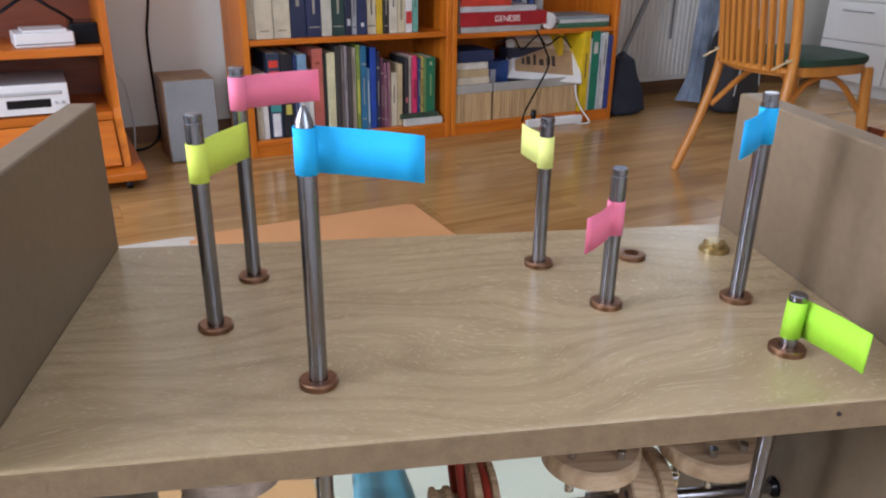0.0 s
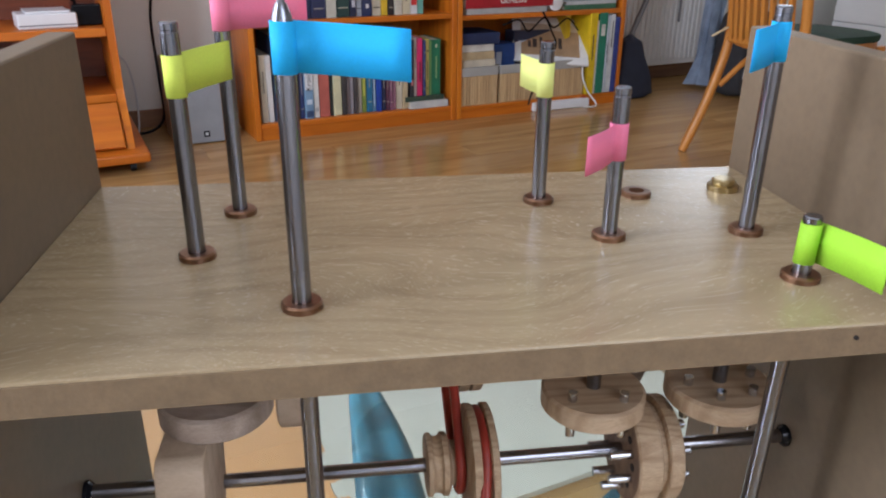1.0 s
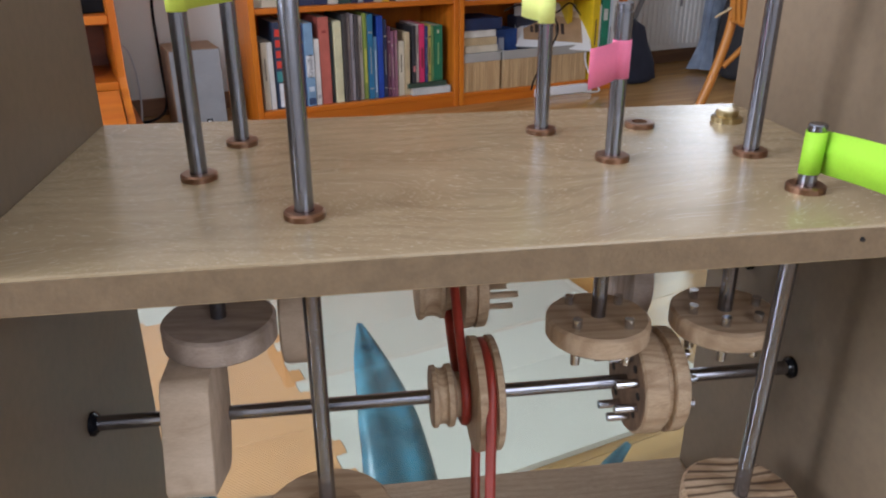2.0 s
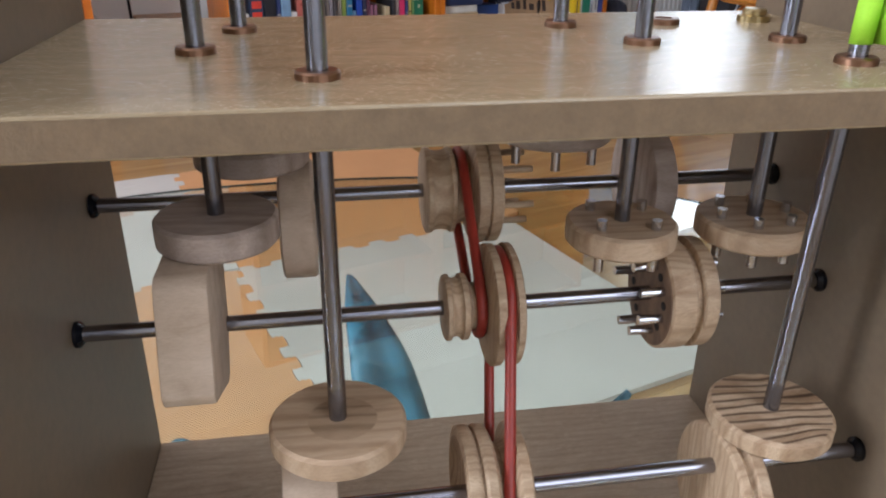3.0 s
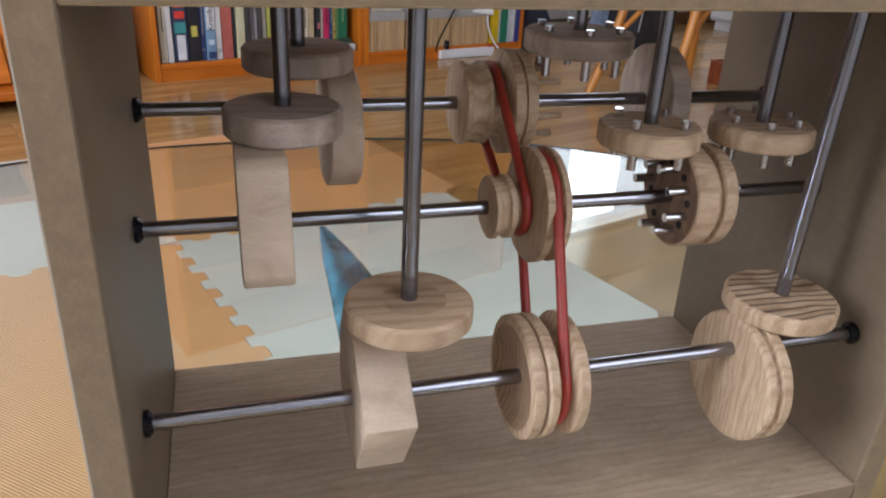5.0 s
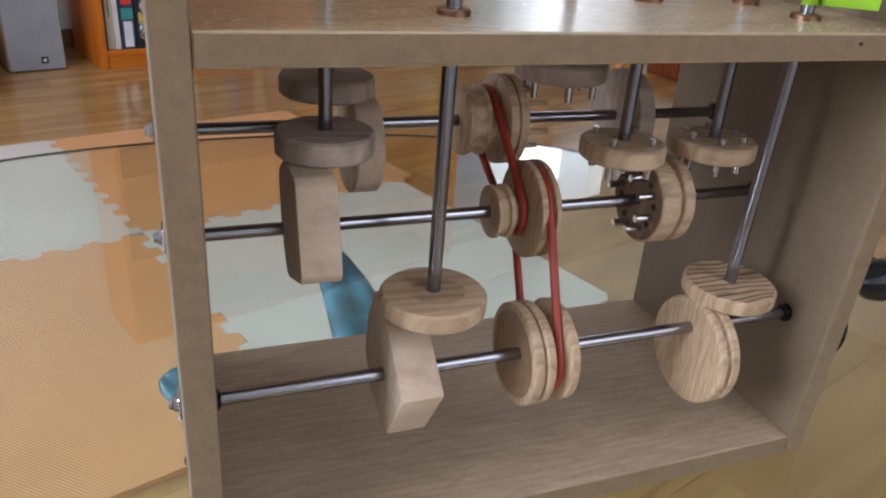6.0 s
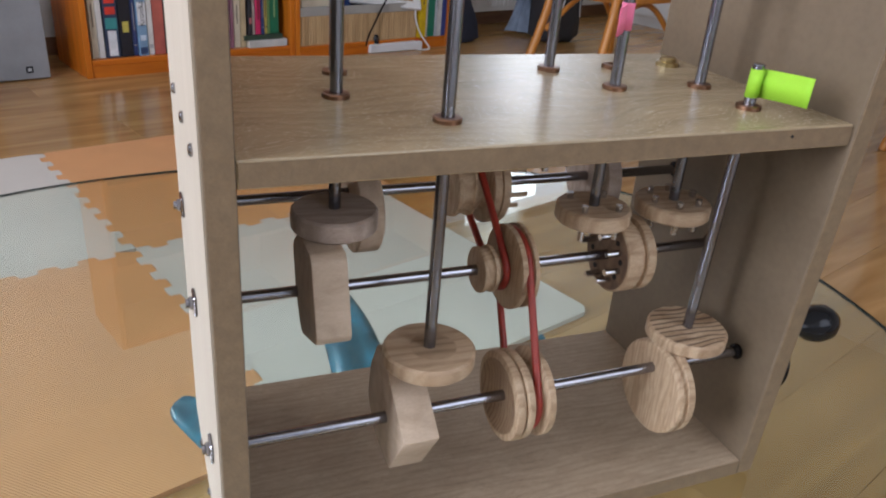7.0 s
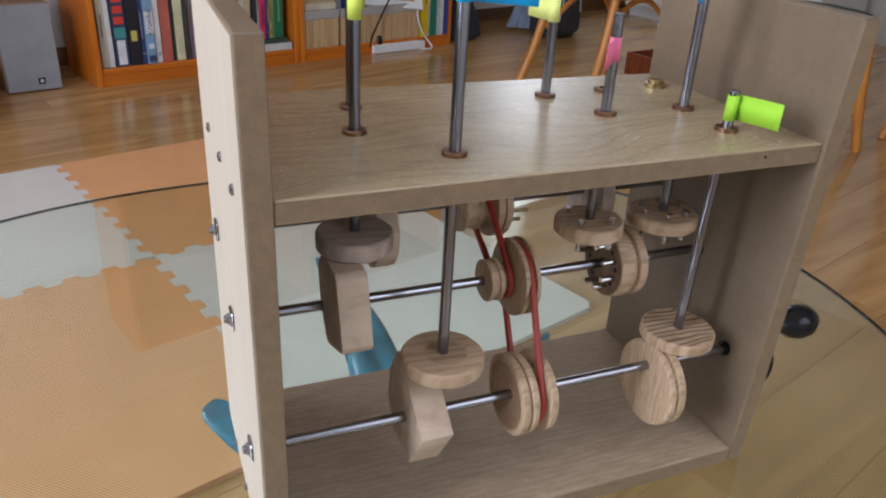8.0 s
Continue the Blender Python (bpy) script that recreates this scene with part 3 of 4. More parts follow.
# crank outside the far panel
XR = X1 + T
part("crank_hub", lathe([(XR - 0.010, 0.007), (XR + 0.004, 0.007)], "x", SHAFTS[1], 20), BLACK, toy, smooth=40)
crank = part("crank", lathe([(XR + 0.004, 0.010), (XR + 0.0045, 0.0290), (XR + 0.006, 0.0308), (XR + 0.011, 0.0308), (XR + 0.0125, 0.0290), (XR + 0.0125, 0.006)], "x", (0.0450, 0.0800), 40), BLACK, toy, "black crank disc", 40)
part("crank_arm", tube([(XR + 0.009, 0.042, 0.086), (XR + 0.010, 0.030, 0.106), (XR + 0.011, 0.024, 0.118)], [0.0075, 0.007, 0.0065], seg=14), BLACK, crank, smooth=50)
part("knob", lathe([(XR + 0.010, 0.006), (XR + 0.018, 0.008), (XR + 0.025, 0.0128), (XR + 0.034, 0.0152), (XR + 0.043, 0.0145), (XR + 0.051, 0.0095), (XR + 0.054, 0.003)], "x", (0.0235, 0.1185), 28), BLACK, crank, "shiny black knob", 50)


# ---- glass table ----
def table_outline(grow=0.0, n=120):
    cx, cy, r, k, turn = 0.122, 0.215, 0.634, 0.055, radians(31)
    return [(cx + (r * (1 + k * math.cos(3 * (a - turn))) + grow) * math.cos(a), cy + (r * (1 + k * math.cos(3 * (a - turn))) + grow) * math.sin(a)) for a in (2 * math.pi * i / n for i in range(n))]


table = thing("glass_table", "low glass table with a rounded three-sided top on teal horn legs", "coffee table", pose(0.122, 0.215, -0.39))
TABLE_TOP = -0.0149
back = pose(-0.122, -0.215, 0.39)


def under_table(ob):
    ob.matrix_basis = back
    return ob


pane = under_table(part("glass_top", prism(table_outline(), "z", TABLE_TOP - 0.0070, TABLE_TOP, 0.0), GLASS, table, "clear greenish glass top", 30))
pane.visible_shadow = False


def rim():
    bm = bmesh.new()
    loops = [[bm.verts.new((x, y, TABLE_TOP + z)) for x, y in table_outline(grow)] for grow, z in ((-0.0010, 0.0004), (0.0012, 0.0004), (0.0019, -0.0006), (0.0019, -0.0064), (0.0012, -0.0074), (-0.0010, -0.0074))]
    n = len(loops[0])
    for k in range(6):
        a, b = loops[k], loops[(k + 1) % 6]
        for i in range(n):
            bm.faces.new((a[i], a[(i + 1) % n], b[(i + 1) % n], b[i]))
    return bm


under_table(part("glass_rim", rim(), GLASS_RIM, table, "dark polished glass edge", 60))


def horn(pts, widths, label, facing, flat=0.55):
    """A curved tapering leg, flattened, with a groove along the side that faces up."""
    line = arc(pts, 6)
    n, seg = len(line), 28
    bm, rings = bmesh.new(), []
    for i, p in enumerate(line):
        f = i / (n - 1) * (len(widths) - 1)
        j = min(int(f), len(widths) - 2)
        w = widths[j] + (widths[j + 1] - widths[j]) * (f - j)
        d = (line[min(i + 1, n - 1)] - line[max(i - 1, 0)]).normalized()
        side = d.cross(Vector(facing)).normalized()
        up = side.cross(d)
        loop = []
        for k in range(seg):
            a = 2 * math.pi * k / seg
            dent = 1 - 0.42 * math.exp(-((a - math.pi * 0.5) / 0.42) ** 2)
            loop.append(bm.verts.new(p + side * (w * math.cos(a)) + up * (w * flat * math.sin(a) * dent)))
        rings.append(loop)
    for a, b in zip(rings, rings[1:]):
        for k in range(seg):
            bm.faces.new((a[k], a[(k + 1) % seg], b[(k + 1) % seg], b[k]))
    bm.faces.new(rings[0])
    bm.faces.new(rings[-1])
    return under_table(part("horn_leg", bm, TEAL, table, label, 60))


horn([(0.147, 0.560, -0.050), (0.157, 0.49, -0.060), (0.171, 0.42, -0.088), (0.181, 0.35, -0.145), (0.184, 0.31, -0.24), (0.190, 0.30, -0.389)], [0.004, 0.020, 0.033, 0.041, 0.047, 0.052], "teal lacquered curved horn leg", (0.25, -0.5, 0.8))
horn([(-0.033, 0.352, -0.108), (-0.031, 0.350, -0.109), (-0.025, 0.346, -0.112), (-0.010, 0.335, -0.120), (0.010, 0.320, -0.135), (0.055, 0.295, -0.170), (0.11, 0.28, -0.22), (0.16, 0.29, -0.30), (0.190, 0.30, -0.389)], [0.002, 0.010, 0.0155, 0.020, 0.023, 0.026, 0.029, 0.036, 0.045], "teal lacquered curved horn leg", (-0.3, -0.5, 0.8), 0.32)
horn([(0.420, 0.372, -0.110), (0.385, 0.345, -0.125), (0.34, 0.315, -0.16), (0.28, 0.295, -0.215), (0.23, 0.295, -0.29), (0.190, 0.30, -0.389)], [0.004, 0.010, 0.016, 0.024, 0.032, 0.045], "teal lacquered curved horn leg", (0.3, -0.5, 0.8))


# ---- the room ----
U0, U1, V0, V1, HIGH = -2.6, 4.3, -4.4, 0.46, 2.6


def setting(name, bm, mat, label, category, smooth=0.0):
    ob = part(name, bm, mat, None, label, smooth)
    ob.matrix_world = ROOM
    return tagged(ob, label, category, "", "structure")


def wall_with_hole(axis, at0, at1, lo, hi, holes):
    """A wall along u (axis 'u') or v, from lo to hi, with openings (from, to, sill, head)."""
    bm = bmesh.new()
    def put(a, b, h0, h1):
        if b - a < 1e-4 or h1 - h0 < 1e-4:
            return
        if axis == "u":
            add_box(bm, a, b, at0, at1, h0, h1)
        else:
            add_box(bm, at0, at1, a, b, h0, h1)
    x = lo
    for a, b, s, t in holes:
        put(x, a, 0, HIGH)
        put(a, b, 0, s)
        put(a, b, t, HIGH)
        x = b
    put(x, hi, 0, HIGH)
    return bm


setting("wall_north", wall_with_hole("u", V1, V1 + 0.25, U0 - 0.25, U1 + 0.25, [(2.2, 3.9, 0.92, 2.25)]), WALL, "pale grey painted wall behind the bookcases", "wall")
setting("wall_south", wall_with_hole("u", V0 - 0.25, V0, U0 - 0.25, U1 + 0.25, [(-1.4, -0.3, 0.8, 2.3)]), WALL, "pale grey painted wall", "wall")
# the second west opening is made up to hold the added fill lamp
setting("wall_west", wall_with_hole("v", U0 - 0.25, U0, V0, V1, [(-2.9, -1.9, 0.8, 2.25), (-1.25, -0.25, 0.8, 2.25)]), WALL, "pale grey painted wall", "wall")
setting("wall_east", wall_with_hole("v", U1, U1 + 0.25, V0, V1, []), WALL, "pale grey painted wall", "wall")
setting("ceiling", box(U0 - 0.25, U1 + 0.25, V0 - 0.25, V1 + 0.25, HIGH, HIGH + 0.2), CEILING, "white painted ceiling", "ceiling")
ground = setting("floor", box(U0, U1, V0, V1, -0.12, -0.0125), SKIRT, "glossy brown oak plank floor", "floor")
setting("baseboard", box(U0, U1, V1 - 0.018, V1 - 0.0005, 0.0, 0.075, bevel=0.004), SKIRT, "dark stained wooden baseboard along the wall", "baseboard")


def window_frame(name, axis, at, lo, hi, sill, head):
    bm = bmesh.new()
    for a, b, h0, h1 in ((lo, lo + 0.06, sill, head), (hi - 0.06, hi, sill, head), ((lo + hi) / 2 - 0.05, (lo + hi) / 2 + 0.05, sill + 0.06, head - 0.06), (lo + 0.06, hi - 0.06, sill, sill + 0.06), (lo + 0.06, hi - 0.06, head - 0.06, head)):
        if axis == "u":
            add_box(bm, a, b, at, at + 0.06, h0, h1)
        else:
            add_box(bm, at, at + 0.06, a, b, h0, h1)
    return setting(name, bm, WHITE, "white painted window frame", "window")


window_frame("window_1", "u", V1 + 0.10, 2.2, 3.9, 0.92, 2.25)
window_frame("window_2", "v", U0 - 0.17, -2.9, -1.9, 0.8, 2.25)
# made-up frame round the fill lamp's opening
window_frame("window_4", "v", U0 - 0.17, -1.25, -0.25, 0.8, 2.25)
window_frame("window_3", "u", V0 - 0.17, -1.4, -0.3, 0.8, 2.3)


# ---- bookcases ----
def bookcase(u0, u1, levels, label):
    ob = thing("bookcase", label, "bookcase", ROOM @ pose(u0, 0, 0), "pine bookcases along the wall")
    w, t, deep, high = u1 - u0, 0.024, 0.36, 2.0
    part("side", box(0, t, 0, deep, 0, high, bevel=0.002), CASE, ob)
    part("side", box(w - t, w, 0, deep, 0, high, bevel=0.002), CASE, ob)
    part("back", box(t, w - t, deep - 0.008, deep, 0.02, high - 0.002), CASE, ob)
    part("plinth", box(t, w - t, 0.006, 0.026, 0.0, levels[0] - 0.022), CASE_FLAT, ob)
    for h in levels:
        part("shelf", box(t, w - t, 0.003, deep - 0.010, h - 0.022, h, bevel=0.003), CASE_FLAT, ob)
    part("top", box(t, w - t, 0.003, deep - 0.010, high - 0.024, high - 0.001), CASE_FLAT, ob)
    return ob


bookcase(0.0, 0.915, (0.068, 0.470, 0.85, 1.22, 1.60), "honey pine bookcase packed with upright books")
bookcase(0.918, 1.840, (0.056, 0.458, 0.82, 1.20, 1.60), "honey pine bookcase with baskets, binders and stacked books")

paints = {}


def paint(c, rough=0.5):
    if c not in paints:
        paints[c] = plain("book_cloth", c, rough, 0.2, 60, stain=16)
    return paints[c]


def book(u, width, h0, height, depth, color, label, v=0.03, lean=0.0, bars=(), lying=False, title=None):
    """A book with its spine to the room: a cover wrapped round a block of pages."""
    m = ROOM @ pose(u, v, h0, 0, lean, 0)
    b = 0.0022 if width > 0.012 else 0.001
    bm = bmesh.new()
    if lying:
        add_box(bm, 0, height, 0, depth, 0, b)
        add_box(bm, 0, height, 0, depth, width - b, width)
        add_box(bm, 0, height, -0.0015, b, b, width - b)
    else:
        add_box(bm, 0, b, 0.001, depth, 0, height)
        add_box(bm, width - b, width, 0.001, depth, 0, height)
        add_box(bm, b * 0.5, width - b * 0.5, -0.002, b, 0, height, bevel=b * 0.45)
    if len(label.split()) < 5:
        label += " lying flat on a shelf" if lying else " standing upright among other books"
    cover = part("book", bm, paint(color), None, label)
    cover.matrix_world = m
    tagged(cover, label, "book", "books on the shelves")
    if lying:
        part("pages", box(0.003, height - 0.003, b, depth - 0.004, b, width - b), PAGES, cover)
    else:
        part("pages", box(b, width - b, b, depth - 0.004, 0.003, height - 0.003), PAGES, cover)
    if not bars and not title and not lying and width > 0.013:
        pale = sum(color) > 0.7
        ink = (0.06, 0.05, 0.05) if pale else tuple(0.35 * c + q for c, q in zip(color, (0.34, 0.31, 0.24)))
        pick, start = (u * 57.0) % 1.0, 0.30 + 0.30 * ((u * 37.0) % 1.0)
        if pick < 0.30:
            bars = ((start, start + 0.22 + 0.16 * ((u * 91.0) % 1.0), ink, 0.14),)
        elif pick < 0.5:
            bars = ((0.78, 0.80, ink, 0.7), (0.30, 0.62, ink, 0.16), (0.12, 0.135, ink, 0.7))
        elif pick < 0.68:
            bars = ((0.84, 0.90, ink, 0.4), (0.40, 0.72, ink, 0.20))
    for a0, a1, c, across in bars:
        part("spine_mark", box(width * (0.5 - across / 2), width * (0.5 + across / 2), -0.0032, -0.0018, height * a0, height * a1), paint(c), cover)
    if title:
        words, size, at, c = title
        turn = pose(width * 0.5, -0.0030, height * at, 90, 0, 0) @ pose(0, 0, 0, 0, 0, 90) if not lying else pose(height * at, -0.0028, width * 0.5, 90, 0, 0)
        text_part("spine_title", words, size, turn, paint(c), cover)
    return cover


LOW, MID = 0.0685, 0.4705
CREAM, NAVY, WHITE_C = (0.62, 0.56, 0.43), (0.02, 0.028, 0.075), (0.72, 0.71, 0.68)
row = [
    (0.040, 0.026, 0.27, CREAM, "cream paperback", ()), (0.067, 0.022, 0.27, WHITE_C, "thin white paperback", ()),
    (0.093, 0.055, 0.345, (0.03, 0.05, 0.10), "dark blue box file with red printing", ((0.48, 0.56, (0.72, 0.05, 0.03), 0.7), (0.60, 0.68, (0.72, 0.05, 0.03), 0.7), (0.72, 0.80, (0.72, 0.05, 0.03), 0.7), (0.84, 0.92, (0.72, 0.05, 0.03), 0.7), (0.02, 0.30, (0.75, 0.77, 0.80), 0.6), (0.32, 0.44, (0.05, 0.30, 0.30), 0.8))),
    (0.150, 0.048, 0.34, (0.012, 0.013, 0.02), "black picture book", ((0.28, 0.40, (0.55, 0.48, 0.10), 0.5),)),
    (0.200, 0.018, 0.33, (0.03, 0.05, 0.16), "dark blue book", ()),
    (0.258, 0.024, 0.27, WHITE_C, "white paperback", ((0.1, 0.16, (0.4, 0.4, 0.42), 0.6),)),
    (0.283, 0.046, 0.355, (0.50, 0.13, 0.10), "salmon red cloth book", ((0.82, 0.85, (0.3, 0.05, 0.04), 0.4),)),
    (0.331, 0.014, 0.33, (0.02, 0.03, 0.03), "black book", ()), (0.346, 0.036, 0.335, (0.66, 0.63, 0.40), "pale yellow binder", ()),
    (0.384, 0.020, 0.36, (0.05, 0.045, 0.045), "dark brown folder", ()), (0.405, 0.016, 0.365, (0.16, 0.13, 0.13), "grey-brown folder", ()), (0.422, 0.014, 0.36, (0.30, 0.27, 0.29), "grey folder", ()),
    (0.437, 0.018, 0.355, (0.07, 0.06, 0.06), "dark folder", ()), (0.457, 0.018, 0.35, (0.42, 0.38, 0.32), "grey-beige folder", ()),
    (0.476, 0.020, 0.36, (0.22, 0.30, 0.06), "green and yellow atlas", ((0.2, 0.6, (0.5, 0.5, 0.1), 0.5),)), (0.497, 0.026, 0.355, (0.02, 0.16, 0.30), "teal blue book", ()),
    (0.524, 0.016, 0.26, (0.10, 0.22, 0.36), "light blue booklet", ((0.1, 0.8, (0.5, 0.6, 0.7), 0.3),)), (0.541, 0.026, 0.345, (0.012, 0.06, 0.36), "bright blue book", ()),
    (0.568, 0.018, 0.33, (0.02, 0.025, 0.07), "navy book", ()), (0.587, 0.015, 0.30, (0.10, 0.03, 0.06), "dark purple book", ()), (0.603, 0.014, 0.28, (0.25, 0.10, 0.16), "mauve paperback", ()),
    (0.618, 0.014, 0.28, (0.30, 0.13, 0.18), "mauve paperback", ()), (0.634, 0.030, 0.235, CREAM, "cream paperback", ()), (0.665, 0.024, 0.27, (0.50, 0.40, 0.24), "tan paperback", ()),
]
for u, w, hgt, c, label, bars in row:
    book(u, w - 0.001, LOW, hgt, 0.22, c, label, 0.025 + 0.012 * random.random(), random.uniform(-0.6, 0.6) if hgt < 0.3 else 0, bars)
book(0.219, 0.037, LOW, 0.335, 0.24, (0.20, 0.34, 0.50), "light blue chronicle with black spine lettering", 0.024, 0, ((0.36, 0.62, (0.72, 0.73, 0.74), 0.9), (0.02, 0.10, (0.03, 0.06, 0.14), 0.8), (0.18, 0.24, (0.6, 0.7, 0.8), 0.6)), title=("Kronika", 0.030, 0.49, (0.01, 0.01, 0.01)))
book(0.690, 0.030, LOW, 0.185, 0.16, (0.55, 0.55, 0.53), "white book lying flat", 0.005, lying=True)
book(0.672, 0.020, LOW + 0.0305, 0.190, 0.18, (0.04, 0.07, 0.045), "dark green book lying flat", 0.02, lying=True)
for u, w, hgt, c, label, bars in ((0.700, 0.020, 0.245, (0.03, 0.03, 0.035), "black paperback", ((0.2, 0.3, (0.6, 0.2, 0.2), 0.5),)), (0.721, 0.014, 0.25, (0.5, 0.42, 0.38), "beige paperback", ()), (0.736, 0.026, 0.25, (0.62, 0.03, 0.13), "crimson pink paperback", ((0.25, 0.6, (0.25, 0.02, 0.05), 0.35),)),
                                  (0.763, 0.014, 0.24, (0.03, 0.05, 0.16), "navy paperback", ()), (0.778, 0.016, 0.245, (0.55, 0.45, 0.12), "mustard paperback", ()), (0.795, 0.010, 0.24, (0.15, 0.28, 0.10), "green booklet", ()), (0.806, 0.046, 0.24, (0.015, 0.17, 0.085), "green hardback", ((0.3, 0.7, (0.3, 0.45, 0.2), 0.12), (0.86, 0.92, (0.6, 0.6, 0.4), 0.2)))):
    book(u, w - 0.001, LOW + 0.051, hgt, 0.17, c, label, 0.028 + 0.008 * random.random(), 0, bars)
u = 0.030
for w, hgt, c, label, bars in ((0.030, 0.27, CREAM, "beige volume", ()), (0.072, 0.28, (0.56, 0.50, 0.38), "beige bound volume", ((0.1, 0.12, (0.3, 0.25, 0.18), 0.5), (0.6, 0.63, (0.3, 0.25, 0.18), 0.5))), (0.072, 0.28, (0.56, 0.50, 0.38), "beige bound volume", ((0.1, 0.12, (0.3, 0.25, 0.18), 0.5), (0.6, 0.63, (0.3, 0.25, 0.18), 0.5))),
                        (0.066, 0.30, NAVY, "navy bound volume", ()), (0.062, 0.30, (0.022, 0.03, 0.085), "navy bound volume", ()), (0.045, 0.26, (0.50, 0.49, 0.42), "grey-cream volume", ()), (0.058, 0.29, (0.02, 0.055, 0.05), "dark green volume", ()),
                        (0.028, 0.26, (0.015, 0.02, 0.05), "navy paperback", ((0.15, 0.25, (0.5, 0.5, 0.55), 0.5),)), (0.024, 0.25, (0.30, 0.32, 0.36), "grey paperback", ()), (0.045, 0.27, (0.02, 0.03, 0.09), "navy hardback", ((0.12, 0.18, (0.6, 0.6, 0.6), 0.3),)), (0.042, 0.26, (0.6, 0.55, 0.42), "cream hardback", ()),
                        (0.030, 0.27, (0.62, 0.42, 0.03), "yellow paperback", ()), (0.028, 0.25, (0.02, 0.018, 0.02), "black paperback", ()), (0.036, 0.26, (0.60, 0.56, 0.46), "cream paperback", ()), (0.038, 0.27, (0.58, 0.52, 0.36), "cream paperback", ((0.2, 0.8, (0.25, 0.22, 0.15), 0.25),)),
                        (0.034, 0.25, (0.72, 0.72, 0.72), "white paperback with a red label", ((0.15, 0.35, (0.6, 0.04, 0.04), 0.8),)), (0.030, 0.25, (0.16, 0.42, 0.36), "teal paperback", ())):
    book(u, w - 0.0015, MID, hgt, 0.20, c, label, 0.03 + 0.01 * random.random(), 0, bars)
    u += w


# second bookcase: what stands and lies in it
SH = 0.4585
book(0.965, 0.026, SH, 0.42, 0.25, (0.42, 0.41, 0.40), "grey magazine stack lying flat", 0.01, lying=True)
book(0.958, 0.060, SH + 0.0265, 0.455, 0.24, (0.36, 0.012, 0.02), "thick dark red book lying flat with white lettering", 0.006, lying=True, title=("GENESIS", 0.037, 0.53, (0.8, 0.78, 0.74)), bars=())
book(0.962, 0.024, SH + 0.087, 0.40, 0.22, (0.55, 0.56, 0.58), "pale grey book lying flat", 0.02, lying=True)
book(0.965, 0.040, SH + 0.1115, 0.26, 0.20, (0.55, 0.05, 0.03), "bright red book lying flat", 0.02, lying=True)
book(1.49, 0.022, SH, 0.30, 0.22, (0.05, 0.16, 0.09), "green book lying flat", 0.02, lying=True)
book(1.50, 0.016, SH + 0.0225, 0.29, 0.21, (0.55, 0.57, 0.58), "white booklet lying flat", 0.02, lying=True)
book(1.48, 0.014, SH + 0.039, 0.31, 0.21, (0.30, 0.36, 0.40), "grey-blue booklet lying flat", 0.02, lying=True)
for i, (w, c) in enumerate(((0.03, (0.3, 0.25, 0.1)), (0.028, (0.10, 0.2, 0.12)), (0.035, (0.25, 0.22, 0.2)), (0.03, (0.05, 0.09, 0.3)), (0.026, (0.4, 0.45, 0.5)), (0.03, (0.06, 0.12, 0.35)), (0.04, (0.5, 0.5, 0.5)))):
    book(1.24 + 0.045 * i, w, SH if i < 5 else SH + 0.054, 0.24, 0.16, c, "upright book at the back of the shelf", 0.24 if i >= 5 else 0.23, 0)


def paper_roll():
    ob = part("paper_roll", lathe([(0.0, 0.035), (0.002, 0.038), (0.24, 0.038), (0.243, 0.035)], "y", (0, 0.038), 20), WHITE_PLASTIC, None, "", 40)
    ob.matrix_world = ROOM @ pose(1.435, 0.01, SH, 0, 0, 0)
    tagged(ob, "roll of white paper lying on the shelf", "paper roll")


paper_roll()


def basket(u0, u1, h0, height, v0, v1):
    ob = thing("basket", "straw storage basket with a grey linen band", "basket", ROOM @ pose(u0, v0, h0), "straw baskets in the bookcase")
    w, d, t = u1 - u0, v1 - v0, 0.008
    bm = bmesh.new()
    add_box(bm, 0, w, 0, d, 0, 0.008)
    for a in ((0, w, 0, t), (0, w, d - t, d), (0, t, t, d - t), (w - t, w, t, d - t)):
        add_box(bm, *a, 0.008, height - 0.04)
    part("body", bm, STRAW, ob)
    bm = bmesh.new()
    e = 0.003
    for a in ((-e, w + e, -e, t), (-e, w + e, d - t, d + e), (-e, t, t, d - t), (w - t, w + e, t, d - t)):
        add_box(bm, *a, height - 0.04, height, bevel=0.002)
    part("linen_band", bm, LINEN, ob)
    n = int(w / 0.014)
    for i in range(n):
        x = (i + 0.5) * w / n
        part("straw_rib", tube([(x, -0.001, 0.004), (x, -0.001, height - 0.042)], 0.0028, seg=6), STRAW, ob)
    return ob


basket(0.948, 1.135, 0.0565, 0.172, 0.012, 0.30)
basket(1.150, 1.625, 0.0565, 0.172, 0.012, 0.30)
for i, (w, c) in enumerate(((0.030, (0.60, 0.54, 0.42)), (0.034, (0.50, 0.38, 0.22)), (0.032, (0.68, 0.66, 0.6)))):
    book(0.955, w, 0.2290 + sum((0.030, 0.034, 0.032)[:i]) + 0.0004 * i, 0.17, 0.20, c, "thick paperback lying on a basket", 0.02 + 0.01 * i, lying=True)
book(0.96, 0.05, 0.3262, 0.19, 0.20, (0.015, 0.03, 0.09), "dark blue bundle lying on the books", 0.03, lying=True)


def dvd_box(u, v, h, w, d, hh, c, label, turn):
    ob = part("carton", box(0, w, 0, d, 0, hh, bevel=0.003), paint(c), None, label)
    ob.matrix_world = ROOM @ pose(u, v, h, 0, 0, turn)
    tagged(ob, label, "box")
    part("print", box(w * 0.1, w * 0.35, -0.0012, 0.0004, hh * 0.55, hh * 0.85), paint((0.5, 0.55, 0.65)), ob)


